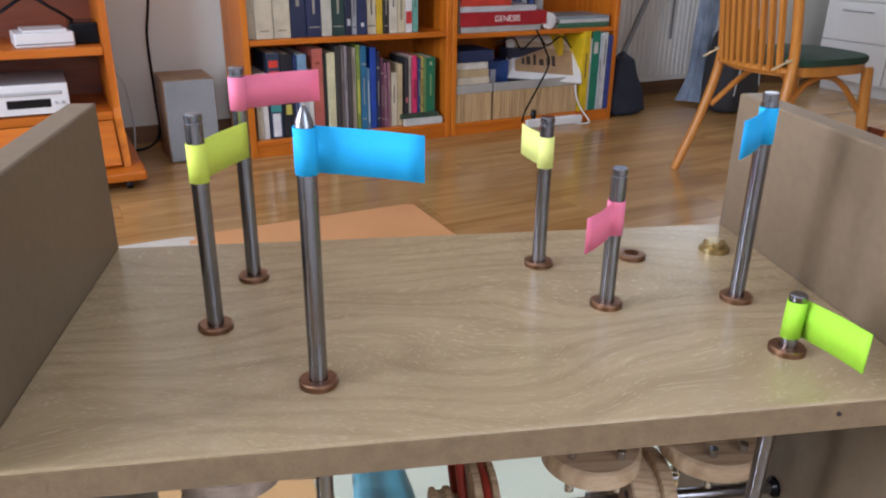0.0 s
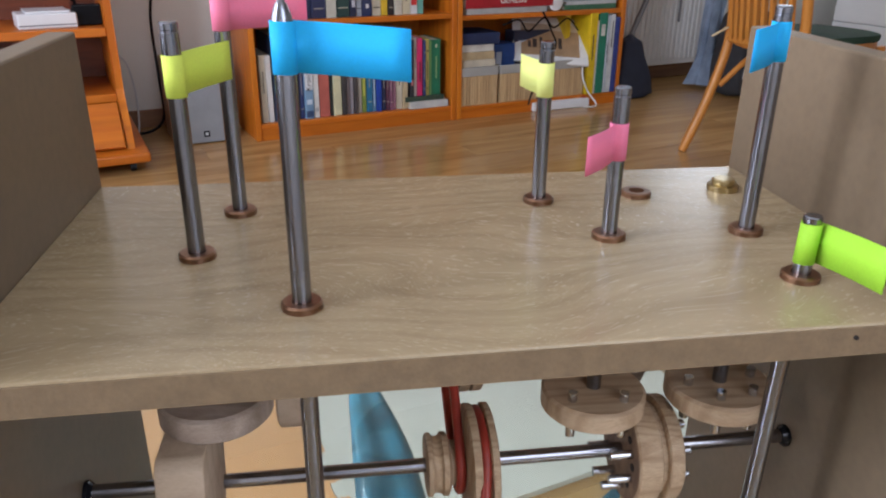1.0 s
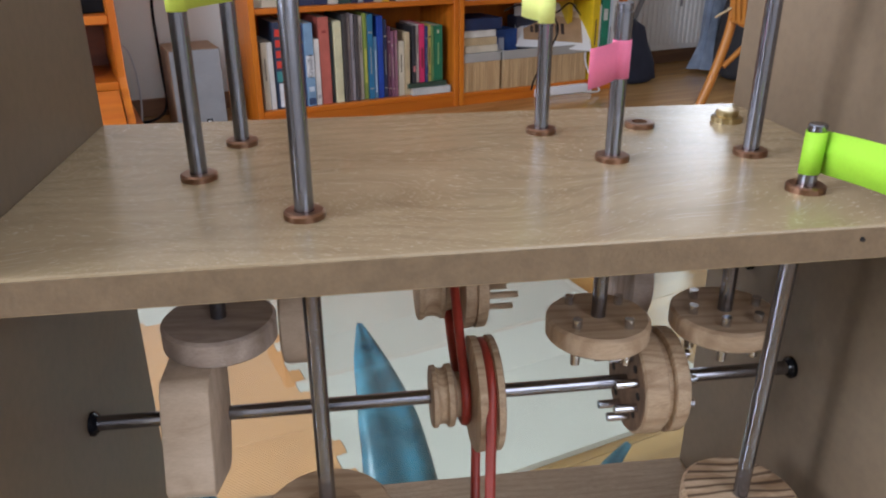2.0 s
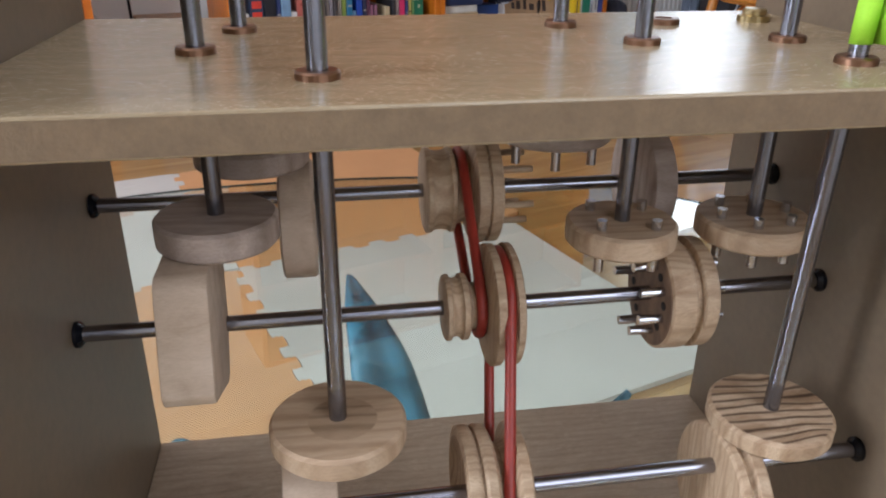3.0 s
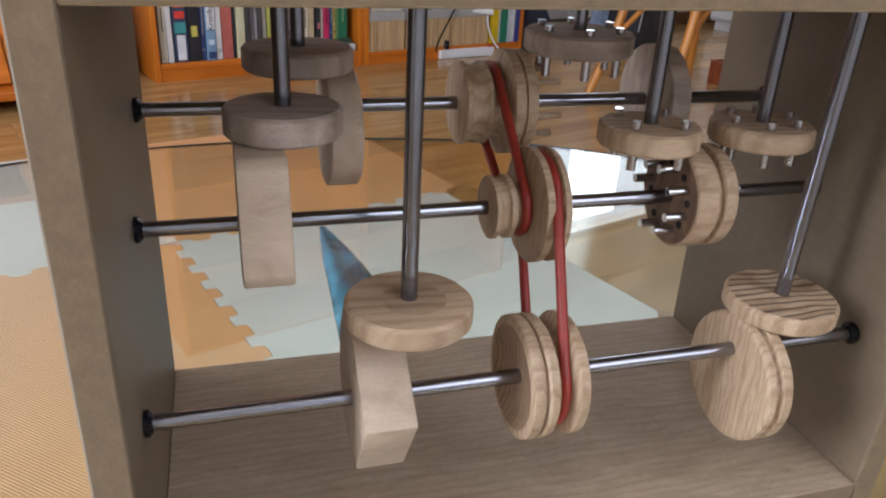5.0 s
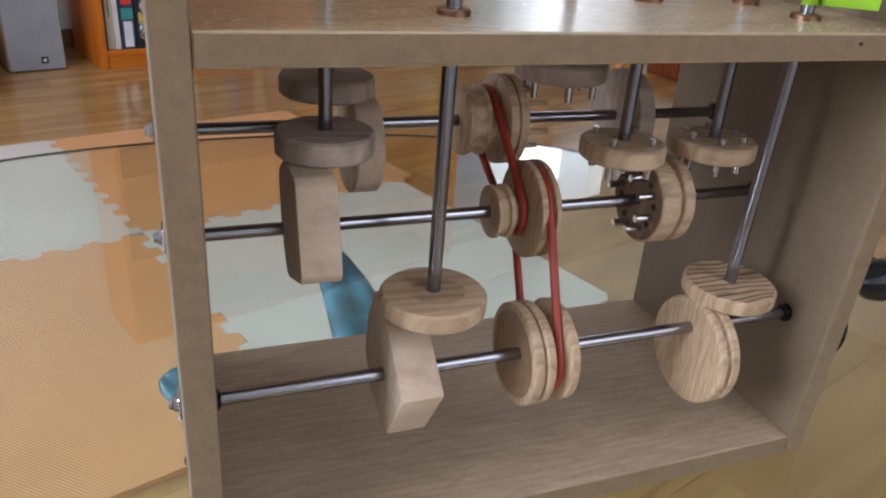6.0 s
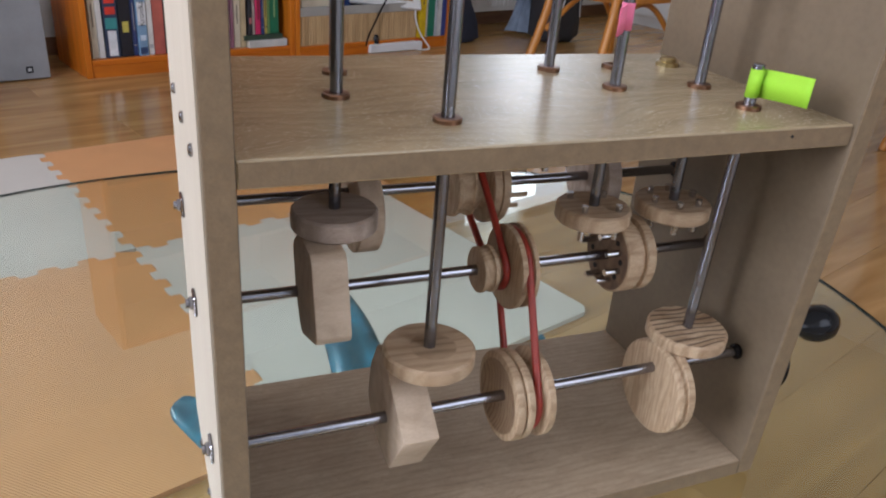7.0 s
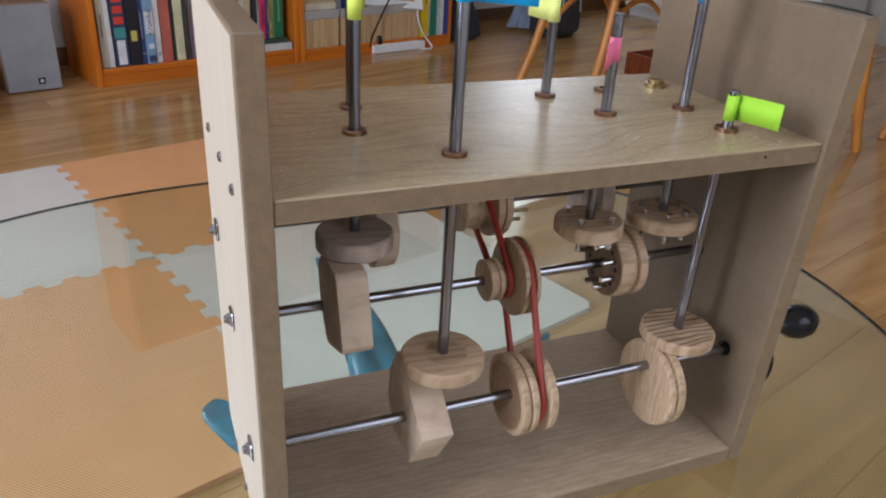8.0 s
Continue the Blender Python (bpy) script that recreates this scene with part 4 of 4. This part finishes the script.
dvd_box(1.165, 0.10, 0.066, 0.12, 0.10, 0.245, (0.02, 0.07, 0.26), "blue cardboard carton standing in a basket", 4)
dvd_box(1.31, 0.16, 0.066, 0.20, 0.10, 0.29, (0.025, 0.03, 0.06), "dark navy carton standing in a basket", -3)


def picture():
    ob = thing("picture_frame", "white-framed brown photograph leaning in a basket", "picture frame", ROOM @ pose(1.275, 0.105, 0.232, -42, 0, -18) @ pose(0, 0, 0, 0, 6, 0))
    w, hgt, b = 0.37, 0.26, 0.040
    bm = bmesh.new()
    for a in ((0, w, 0, b), (0, w, hgt - b, hgt), (0, b, b, hgt - b), (w - b, w, b, hgt - b)):
        add_box(bm, a[0], a[1], 0, 0.014, a[2], a[3], bevel=0.002)
    part("frame", bm, WHITE, ob)
    part("print", box(b, w - b, 0.006, 0.010, b, hgt - b), paint((0.42, 0.27, 0.15)), ob, "brown photograph")
    for i, (a, c) in enumerate(((0.12, 0.05), (0.2, 0.07), (0.32, 0.05), (0.42, 0.08), (0.55, 0.05), (0.64, 0.06))):
        part("dark_shape", box(b + (w - 2 * b) * a, b + (w - 2 * b) * (a + c), 0.0045, 0.0065, b + 0.045, b + 0.08 + 0.012 * (i % 3)), paint((0.05, 0.035, 0.03)), ob)
    part("pale_band", box(b, w - b, 0.0052, 0.0064, hgt - b - 0.035, hgt - b), paint((0.60, 0.48, 0.34)), ob)


picture()
for u, w, hgt, c, label in ((1.633, 0.042, 0.385, (0.72, 0.50, 0.012), "yellow binder"), (1.676, 0.012, 0.35, (0.62, 0.62, 0.6), "white folder"), (1.689, 0.048, 0.385, (0.015, 0.20, 0.12), "green binder"), (1.739, 0.014, 0.37, (0.5, 0.55, 0.6), "pale folder"), (1.755, 0.030, 0.375, (0.6, 0.62, 0.62), "white folder"), (1.787, 0.026, 0.36, (0.03, 0.05, 0.22), "navy binder")):
    book(u, w - 0.001, 0.0565, hgt, 0.27, c, label, -0.005 + 0.01 * random.random(), 0.0, ((0.72, 0.86, (0.6, 0.6, 0.55), 0.5),) if "green" in label else ())
book(1.560, 0.030, 0.2295, 0.20, 0.2, (0.66, 0.45, 0.02), "yellow folder lying on a basket", 0.10, lying=False, lean=0)


# ---- electrical things ----
def power_strip():
    ob = thing("power_strip", "white power strip lying on the floor by the bookcase", "power strip", pose(1.205, 3.357, -0.39, 0, 0, 17))
    part("body", box(-0.16, 0.16, -0.026, 0.026, 0.0, 0.042, bevel=0.006, segments=2), WHITE_PLASTIC, ob)
    for i in range(5):
        x = -0.115 + 0.055 * i
        part("socket", lathe([(0.0415, 0.021), (0.0430, 0.020), (0.0426, 0.016)], "z", (x, 0), 20), WHITE_PLASTIC, ob, smooth=40)
    part("switch", box(0.128, 0.148, -0.012, 0.012, 0.041, 0.047, bevel=0.002), paint((0.5, 0.03, 0.02)), ob)
    part("plug", lathe([(0.043, 0.017), (0.075, 0.016), (0.085, 0.009)], "z", (-0.115, 0), 16), BLACK, ob, smooth=40)


power_strip()


def cable(name, pts, r, mat, label):
    ob = part(name, tube(arc(pts, 8), r, seg=8), mat, None, label, 60)
    ob.matrix_world = ROOM
    tagged(ob, label, "cable")


cable("power_cable", [(1.36, 0.004, 0.46), (1.40, -0.02, 0.37), (1.425, -0.02, 0.30), (1.36, -0.02, 0.18), (1.28, -0.06, 0.10), (1.255, -0.075, 0.055)], 0.0045, BLACK, "black power cable hanging from the bookcase")
cable("black_wires", [(1.18, 0.06, 0.40), (1.25, 0.03, 0.425), (1.31, 0.04, 0.37), (1.38, 0.02, 0.43), (1.45, 0.04, 0.38), (1.52, 0.03, 0.42), (1.60, 0.05, 0.36)], 0.004, BLACK, "tangle of black wires above a basket")
cable("white_cable", [(1.615, 0.006, 0.24), (1.60, -0.01, 0.16), (1.63, -0.02, 0.08), (1.665, -0.05, 0.02), (1.63, -0.08, 0.012), (1.56, -0.09, 0.02)], 0.004, WHITE_PLASTIC, "white cable hanging in front of a basket")
cable("wall_cable", [(-0.52, 0.43, 1.05), (-0.38, 0.42, 1.02), (-0.270, 0.42, 0.88), (-0.275, 0.42, 0.62), (-0.300, 0.415, 0.45), (-0.300, 0.40, 0.22), (-0.310, 0.35, 0.05), (-0.41, 0.25, 0.022), (-0.50, 0.22, 0.08)], 0.006, BLACK, "black cable running down the wall")
cable("grey_cable", [(-0.47, 0.20, 0.36), (-0.43, 0.22, 0.30), (-0.415, 0.22, 0.16), (-0.43, 0.20, 0.03), (-0.47, 0.19, 0.008)], 0.0035, SILVER, "thin grey cable beside the cabinet")


def speaker():
    ob = thing("speaker", "grey-fronted wooden loudspeaker standing on the floor", "loudspeaker", ROOM @ pose(-0.305, 0.065, 0.0))
    part("cabinet", box(0.0, 0.195, 0.016, 0.245, 0.004, 0.325, bevel=0.002), SPEAKER_WOOD, ob)
    part("grille", box(0.002, 0.193, 0.0, 0.0155, 0.004, 0.323, bevel=0.004, segments=2), GREY_CLOTH, ob, "grey cloth grille")
    part("badge", box(0.110, 0.134, -0.0015, 0.001, 0.028, 0.052), BLACK, ob)
    part("badge_mark", box(0.116, 0.128, -0.0022, -0.0012, 0.034, 0.046), SILVER, ob)
    for x in (0.03, 0.16):
        part("foot", lathe([(0.0, 0.012), (0.005, 0.012)], "z", (x, 0.05), 14), BLACK, ob)


speaker()


def tv_cabinet():
    w, d = 1.0, 0.42
    ob = thing("tv_cabinet", "honey pine television cabinet on castors with open shelves", "cabinet", ROOM @ pose(-0.475 - w, -0.03, 0.0))
    profile = [(-0.150, 0.075), (-0.085, 0.150), (-0.015, 0.225), (0.0, 0.26), (0.0, 1.10), (d, 1.10), (d, 0.075)]
    part("side", prism(profile, "x", w - 0.028, w, 0.003), CASE, ob)
    part("side", prism(profile, "x", 0, 0.028, 0.003), CASE, ob)
    part("base", box(-0.04, w + 0.04, -0.225, d, 0.040, 0.0745, bevel=0.008, segments=2), CASE_FLAT, ob)
    part("back", box(0.028, w - 0.028, d - 0.01, d, 0.075, 1.09), REDWOOD, ob, "dark brown back board")
    for h in (0.245, 0.478, 0.81):
        part("shelf", box(0.028, w - 0.028, 0.002, d - 0.011, h - 0.030, h, bevel=0.003), CASE_FLAT, ob)
    part("top", box(-0.02, w + 0.02, -0.02, d, 1.10, 1.128, bevel=0.004), CASE_FLAT, ob)
    for a, b in ((0.032, w / 2 - 0.003), (w / 2 + 0.003, w - 0.032)):
        tilt = pose(0, -0.152, 0.080, -42, 0, 0)
        dr = part("drawer", box(a, b, -0.010, 0.008, 0.002, 0.185, bevel=0.004, segments=2, m=tilt), CASE_FLAT, ob)
        kn = part("knob", lathe([(-0.010, 0.006), (-0.024, 0.007), (-0.030, 0.013), (-0.036, 0.011)], "y", ((a + b) / 2, 0.09), 16), CASE, dr, smooth=40)
        kn.matrix_basis = tilt
    for x, y in ((0.04, -0.17), (w - 0.02, -0.17), (0.04, d - 0.06), (w - 0.02, d - 0.06)):
        c = part("castor", lathe([(x - 0.010, 0.019), (x + 0.010, 0.019)], "x", (y, 0.019), 18), BLACK, ob, smooth=40)
        part("fork", box(x - 0.013, x + 0.013, y - 0.014, y + 0.014, 0.030, 0.041), STEEL, c)


tv_cabinet()


def dvd_player():
    ob = thing("disc_player", "silver disc player with a dark display on a cabinet shelf", "disc player", ROOM @ pose(-1.058, -0.005, 0.2455))
    part("body", box(0, 0.42, 0.012, 0.33, 0.008, 0.110, bevel=0.004, segments=2), SILVER, ob)
    part("fascia", box(-0.001, 0.421, 0.0, 0.0118, 0.006, 0.112, bevel=0.004, segments=2), WHITE_PLASTIC, ob, "pale silver front")
    part("tray", box(0.05, 0.40, -0.004, 0.002, 0.074, 0.087, bevel=0.002), SILVER, ob)
    part("display", box(0.22, 0.36, -0.002, 0.002, 0.030, 0.060, bevel=0.002), BLACK, ob)
    for x in (0.375, 0.398):
        part("button", lathe([(0.001, 0.006), (-0.004, 0.006), (-0.005, 0.004)], "y", (x, 0.045), 14), SILVER, ob, smooth=40)
    for x in (0.04, 0.38):
        part("foot", lathe([(0.0, 0.012), (0.009, 0.012)], "z", (x, 0.06), 14), BLACK, ob)


dvd_player()


def router():
    ob = thing("router_box", "flat white box with a white lid on a cabinet shelf", "router", ROOM @ pose(-0.775, 0.01, 0.4785, 0, 0, 6))
    part("body", box(0, 0.19, 0, 0.15, 0.0, 0.050, bevel=0.004), WHITE_PLASTIC, ob)
    part("lid", box(0.03, 0.17, 0.01, 0.16, 0.0505, 0.058, bevel=0.002), WHITE_PLASTIC, ob)
    part("seam", box(0.002, 0.188, -0.0008, 0.002, 0.010, 0.014), GREY_METAL, ob)
    ob2 = thing("black_adapter", "black box behind the white router", "adapter", ROOM @ pose(-0.60, 0.06, 0.4785))
    part("body", box(0, 0.10, 0, 0.16, 0, 0.075, bevel=0.008, segments=2), BLACK, ob2)
    cable("black_wires", [(-1.0, 0.12, 0.65), (-0.85, 0.10, 0.58), (-0.72, 0.12, 0.64), (-0.64, 0.12, 0.60), (-0.58, 0.14, 0.556)], 0.006, BLACK, "black wires drooping behind the boxes")


router()


# ---- radiator, bags and clothes by the wall ----
def radiator():
    ob = thing("radiator", "white ribbed panel radiator on the wall", "radiator", ROOM @ pose(2.02, 0.36, 0.09))
    w, hgt = 1.25, 0.60
    part("panel", box(0, w, 0.0, 0.05, 0, hgt, bevel=0.006, segments=2), WHITE, ob)
    n = 36
    for i in range(n):
        x = 0.03 + i * (w - 0.06) / (n - 1)
        part("rib", box(x - 0.009, x + 0.009, -0.010, 0.001, 0.03, hgt - 0.03, bevel=0.004), WHITE, ob)
    for x in (0.2, w - 0.2):
        part("bracket", box(x - 0.02, x + 0.02, 0.0505, 0.0995, 0.1, hgt - 0.1), WHITE, ob)
    part("pipe", tube([(w - 0.03, 0.025, 0.0), (w - 0.03, 0.025, -0.09)], 0.009, seg=10), WHITE, ob, smooth=60)


radiator()


def pole():
    ob = part("vacuum_tube", tube([(1.955, 0.16, 0.16), (2.25, 0.21, 0.70), (2.54, 0.27, 1.22)], 0.014, seg=14), GREY_METAL, None, "", 60)
    ob.matrix_world = ROOM
    tagged(ob, "grey metal tube leaning against the wall", "vacuum tube")


pole()


def lump(name, size, mat, m, label, category, seed, taper=0.5, rough=0.06):
    """A soft bag: a rounded block, narrower at the top, with folds."""
    bm = bmesh.new()
    bmesh.ops.create_cube(bm, size=2.0)
    bmesh.ops.subdivide_edges(bm, edges=list(bm.edges), cuts=11, use_grid_fill=True)
    for v in bm.verts:
        p = v.co.copy()
        q = p.normalized() * 1.22
        p = p * 0.55 + q * 0.45
        f = 1 - taper * (p.z + 1) / 2
        n = noise.noise(Vector((p.x * 2.2 + seed, p.y * 2.2, p.z * 1.4))) + 0.5 * noise.noise(Vector((p.x * 6, p.y * 6 + seed, p.z * 3)))
        p = Vector((p.x * f, p.y * f, max(p.z, -1.0))) * (1 + rough * n)
        v.co = Vector((p.x * size[0] / 2, p.y * size[1] / 2, max(0.0, (p.z + 1) * size[2] / 2)))
    ob = part(name, bm, mat, None, label, 80)
    ob.matrix_world = m
    return tagged(ob, label, category)


lump("umbrella_bag", (0.27, 0.20, 0.30), NAVY_CLOTH, ROOM @ pose(1.965, 0.10, 0.0), "navy cloth bag slumped beside the bookcase", "bag", 3.0, 0.62)
pack = lump("backpack", (0.28, 0.22, 0.44), CHARCOAL_CLOTH, pose(2.26, 3.62, -0.39, 0, 0, 25), "charcoal backpack standing on the floor", "backpack", 7.0, 0.25)
part("zip", tube(arc([(-0.10, -0.10, 0.10), (-0.09, -0.113, 0.24), (-0.02, -0.108, 0.34), (0.06, -0.105, 0.30), (0.10, -0.10, 0.14)], 6), 0.004, seg=6), SILVER, pack, "pale zip", 60)
part("strap", tube(arc([(0.10, -0.08, 0.36), (0.15, -0.06, 0.25), (0.13, -0.06, 0.06)], 6), 0.010, seg=8), CHARCOAL_CLOTH, pack, "", 60)


def hanging_jeans():
    bm = bmesh.new()
    rows = []
    for j in range(19):
        z = 1.0 - j / 18 * 0.98
        ringv = []
        for i in range(20):
            a = 2 * math.pi * i / 20
            r = 0.055 + 0.018 * math.sin(3 * a + z * 3) + 0.012 * math.sin(7 * a - z * 5)
            flare = 1 + 0.8 * max(0, 0.18 - z) / 0.18
            ringv.append(bm.verts.new((r * 1.2 * flare * math.cos(a) - 0.05 * (1 - z), r * 0.7 * flare * math.sin(a), z)))
        rows.append(ringv)
    for a, b in zip(rows, rows[1:]):
        for i in range(20):
            bm.faces.new((a[i], a[(i + 1) % 20], b[(i + 1) % 20], b[i]))
    bm.faces.new(rows[0])
    bm.faces.new(rows[-1])
    ob = part("hanging_cloth", bm, JEANS, None, "", 70)
    ob.matrix_world = pose(2.18, 3.80, -0.39, 0, 0, 10) @ Matrix.Diagonal((0.72, 0.8, 1, 1))
    tagged(ob, "pale blue cloth hanging down to the floor", "clothes")


hanging_jeans()


def strap():
    ob = thing("hanging_strap", "grey webbing strap with a black buckle", "strap", ROOM @ pose(2.50, 0.335, 0.0))
    part("webbing", box(-0.008, 0.008, 0.0, 0.003, 0.33, 1.0), GREY_METAL, ob)
    part("buckle", box(-0.015, 0.015, -0.006, 0.006, 0.56, 0.61, bevel=0.004), BLACK, ob)


strap()


# ---- chairs ----
def chair(m, label):
    """A bentwood chair: x runs to its front, y to its left side, seat at 0.44."""
    ob = thing("dining_chair", label, "chair", m, "wooden chairs")
    s, w = 0.200, 0.172
    for sy in (-1, 1):
        part("back_post", tube(arc([(-s - 0.13, sy * (w + 0.03), 0.0), (-s - 0.05, sy * (w + 0.012), 0.22), (-s, sy * w, 0.44), (-s - 0.02, sy * w, 0.65), (-s - 0.07, sy * (w - 0.005), 0.92)], 6), [0.015] + [0.018] * 22 + [0.016] * 2, seg=12), CHAIR, ob, smooth=60)
        part("front_leg", tube(arc([(s + 0.05, sy * (w + 0.025), 0.0), (s + 0.015, sy * w, 0.22), (s - 0.005, sy * (w - 0.01), 0.43)], 6), [0.016] * 4 + [0.020] * 9, seg=12), CHAIR, ob, smooth=60)
        part("brace", tube(arc([(-s - 0.02, sy * (w - 0.005), 0.26), (-s + 0.10, sy * (w - 0.03), 0.37), (0.0, sy * (w - 0.03), 0.405), (s - 0.10, sy * (w - 0.03), 0.37), (s + 0.005, sy * (w - 0.012), 0.26)], 6), 0.011, seg=10), CHAIR, ob, smooth=60)
        part("cushion_tie", tube(arc([(-s - 0.012, sy * w + 0.022, 0.47), (-s + 0.02, sy * w + 0.01, 0.485), (-s - 0.022, sy * w - 0.006, 0.475), (-s - 0.028, sy * w + 0.02, 0.46), (-s - 0.05, sy * w + 0.04, 0.44)], 5), 0.004, seg=6), STRING, ob, smooth=60)
    bm = bmesh.new()
    outline = [((s + 0.030) * math.copysign(abs(math.cos(a)) ** 0.6, math.cos(a)), (w + 0.020) * math.copysign(abs(math.sin(a)) ** 0.6, math.sin(a))) for a in (2 * math.pi * i / 40 for i in range(40))]
    part("seat", prism(outline, "z", 0.415, 0.450, 0.006), CHAIR, ob, smooth=40)
    cushion = [(1.03 * x, 1.03 * y) for x, y in outline]
    part("cushion", prism(cushion, "z", 0.4505, 0.474, 0.008), GREEN_CLOTH, ob, "dark green seat cushion", 50)
    part("back_rail", tube(arc([(-s - 0.003, -w, 0.435), (-s - 0.04, 0, 0.435), (-s - 0.003, w, 0.435)], 6), 0.013, seg=10), CHAIR, ob, smooth=60)
    part("top_rail", tube(arc([(-s - 0.068, -w, 0.90), (-s - 0.11, 0, 0.915), (-s - 0.068, w, 0.90)], 6), 0.020, seg=10), CHAIR, ob, smooth=60)
    for i in range(9):
        y = -0.136 + 0.034 * i
        bow = -0.032 * (1 - (y / w) ** 2)
        slat = box(-0.011, 0.011, -0.008, 0.008, 0, 0.475, bevel=0.002, m=pose(-s - 0.008 + bow, y, 0.430, 0, -8.5, 0))
        part("slat", slat, CHAIR, ob)
    return ob


chair(pose(1.860, 2.455, -0.38999, 0, 0, 16), "amber bentwood chair with a dark green cushion and slatted back")
chair(pose(2.09, 1.70, -0.38999, 0, 0, 0), "amber bentwood chair with a dark green cushion")
chair(pose(2.92, 1.42, -0.39, 0, 0, 4), "amber bentwood chair with a dark green cushion")


def drawer_cabinet():
    ob = thing("drawer_cabinet", "white drawer cabinet with thin steel handles", "cabinet", ROOM @ pose(3.60, -1.15, 0.0))
    part("body", box(0.02, 0.60, 0, 1.35, 0.06, 1.0, bevel=0.002), WHITE, ob)
    part("plinth", box(0.05, 0.58, 0.02, 1.33, 0, 0.0595), WHITE, ob)
    part("worktop", box(-0.01, 0.62, -0.02, 1.37, 1.0005, 1.04, bevel=0.004), SKIRT, ob)
    for c in range(3):
        for h0, h1 in ((0.075, 0.30), (0.306, 0.53), (0.536, 0.76), (0.766, 0.985)):
            y0, y1 = 0.008 + c * 0.447, 0.008 + c * 0.447 + 0.440
            d = part("drawer", box(0.0, 0.0195, y0, y1, h0, h1, bevel=0.002), WHITE, ob)
            part("handle", tube([(-0.02, y0 + 0.12, h1 - 0.05), (-0.02, y1 - 0.12, h1 - 0.05)], 0.005, seg=8), STEEL, d, smooth=60)
            for y in (y0 + 0.14, y1 - 0.14):
                part("handle_post", tube([(-0.02, y, h1 - 0.05), (0.001, y, h1 - 0.05)], 0.004, seg=8), STEEL, d)


drawer_cabinet()


def crate():
    ob = thing("wooden_crate", "low reddish-brown wooden crate on the floor under a chair", "crate", pose(2.205, 2.50, -0.39, 0, 0, 10))
    w, d, h, t = 0.34, 0.24, 0.10, 0.012
    for a in ((0, w, 0, t), (0, w, d - t, d), (0, t, t + 0.0005, d - t - 0.0005), (w - t, w, t + 0.0005, d - t - 0.0005)):
        part("board", box(*a, 0.0, h, bevel=0.002), REDWOOD, ob)
    part("bottom", box(t + 0.0005, w - t - 0.0005, t + 0.0005, d - t - 0.0005, 0.004, 0.014), REDWOOD, ob)
    part("rim", box(-0.004, w + 0.004, -0.006, t - 0.001, h + 0.0004, h + 0.008, bevel=0.002), CHAIR, ob, "pale wooden rim")


crate()


# ---- foam mats ----
MAT = pose(-0.075, 1.287, -0.39, 0, 0, 18.5)
TILE = 0.735


def toothed(n=19, deep=0.0085):
    """Offsets along a joint between two tiles: (along, across), shared by both sides."""
    pts = []
    step = TILE / n
    for i in range(n):
        s = 1 if i % 2 == 0 else -1
        a, b = i * step, (i + 1) * step
        pts += [(a + step * 0.02 if s > 0 else a + step * 0.10, s * deep * 0.2), (a - step * 0.06 + step * 0.04, s * deep), (a + step * 0.25, s * deep * 1.2), (a + step * 0.75, s * deep * 1.2), (b + step * 0.02, s * deep), (b - step * 0.05, s * deep * 0.2)]
    return pts


def foam_mat(i, j, mat, label, short=0.0):
    """A tile in column i, row j of the mat grid; joints to its neighbours are toothed, outer edges plain."""
    u0, v0 = i * TILE, j * TILE
    g = 0.0006
    def side(fixed, lo_is_u, sign, joint, reverse):
        if joint:
            pts = [(a, b) for a, b in toothed()]
        else:
            pts = [(0.0185, 0), (0.0215, 0), (TILE * 0.5, 0), (TILE - 0.0215, 0), (TILE - 0.0185, 0)]
        end = 0.006 if joint else 0.018
        pts = [p for p in pts if end < p[0] < TILE - end]
        out = [((u0 if lo_is_u else v0) + a, fixed + b - sign * g) for a, b in pts if not lo_is_u or a < TILE - short - 0.02]
        if lo_is_u and short:
            out.append((u0 + TILE - short - 0.02, fixed + (0.0 if joint else 0.0)))
        if reverse:
            out.reverse()
        return [(p, q) if lo_is_u else (q, p) for p, q in out]
    poly = side(v0, True, -1, j == 0, False) + side(u0 + TILE - short, False, 1, i == -1, False) + side(v0 + TILE, True, 1, j == -1, True) + side(u0, False, -1, i == 0, True)
    ob = part("foam_mat", prism(poly, "z", 0.0006, 0.011, 0.0), mat, None, label)
    ob.matrix_world = MAT
    tagged(ob, label, "foam mat", "interlocking foam mats")


foam_mat(-1, 0, FOAM_WHITE, "white interlocking foam floor mat")
foam_mat(0, 0, FOAM_ORANGE, "orange interlocking foam floor mat")
foam_mat(-1, -1, FOAM_ORANGE, "orange interlocking foam floor mat")
foam_mat(0, -1, FOAM_WHITE, "white interlocking foam floor mat", 0.05)


# ---- floor planks, last ----
def planks():
    length, width, gap = 1.28, 0.192, 0.0006
    bm = box(0, length - gap, 0, width - gap, -0.012, 0.0, bevel=0.0007)
    first = part("plank", bm, PLANK, ground)
    mesh = first.data
    j, v, made = 0, V0, 0
    while v < V1 - 0.02:
        u = U0 - length * ((j * 0.37) % 1.0)
        while u < U1:
            ob = first if made == 0 else new("plank", mesh)
            ob.parent = ground
            ob.matrix_basis = pose(u, v, 0)
            made += 1
            u += length
        v += width
        j += 1


planks()
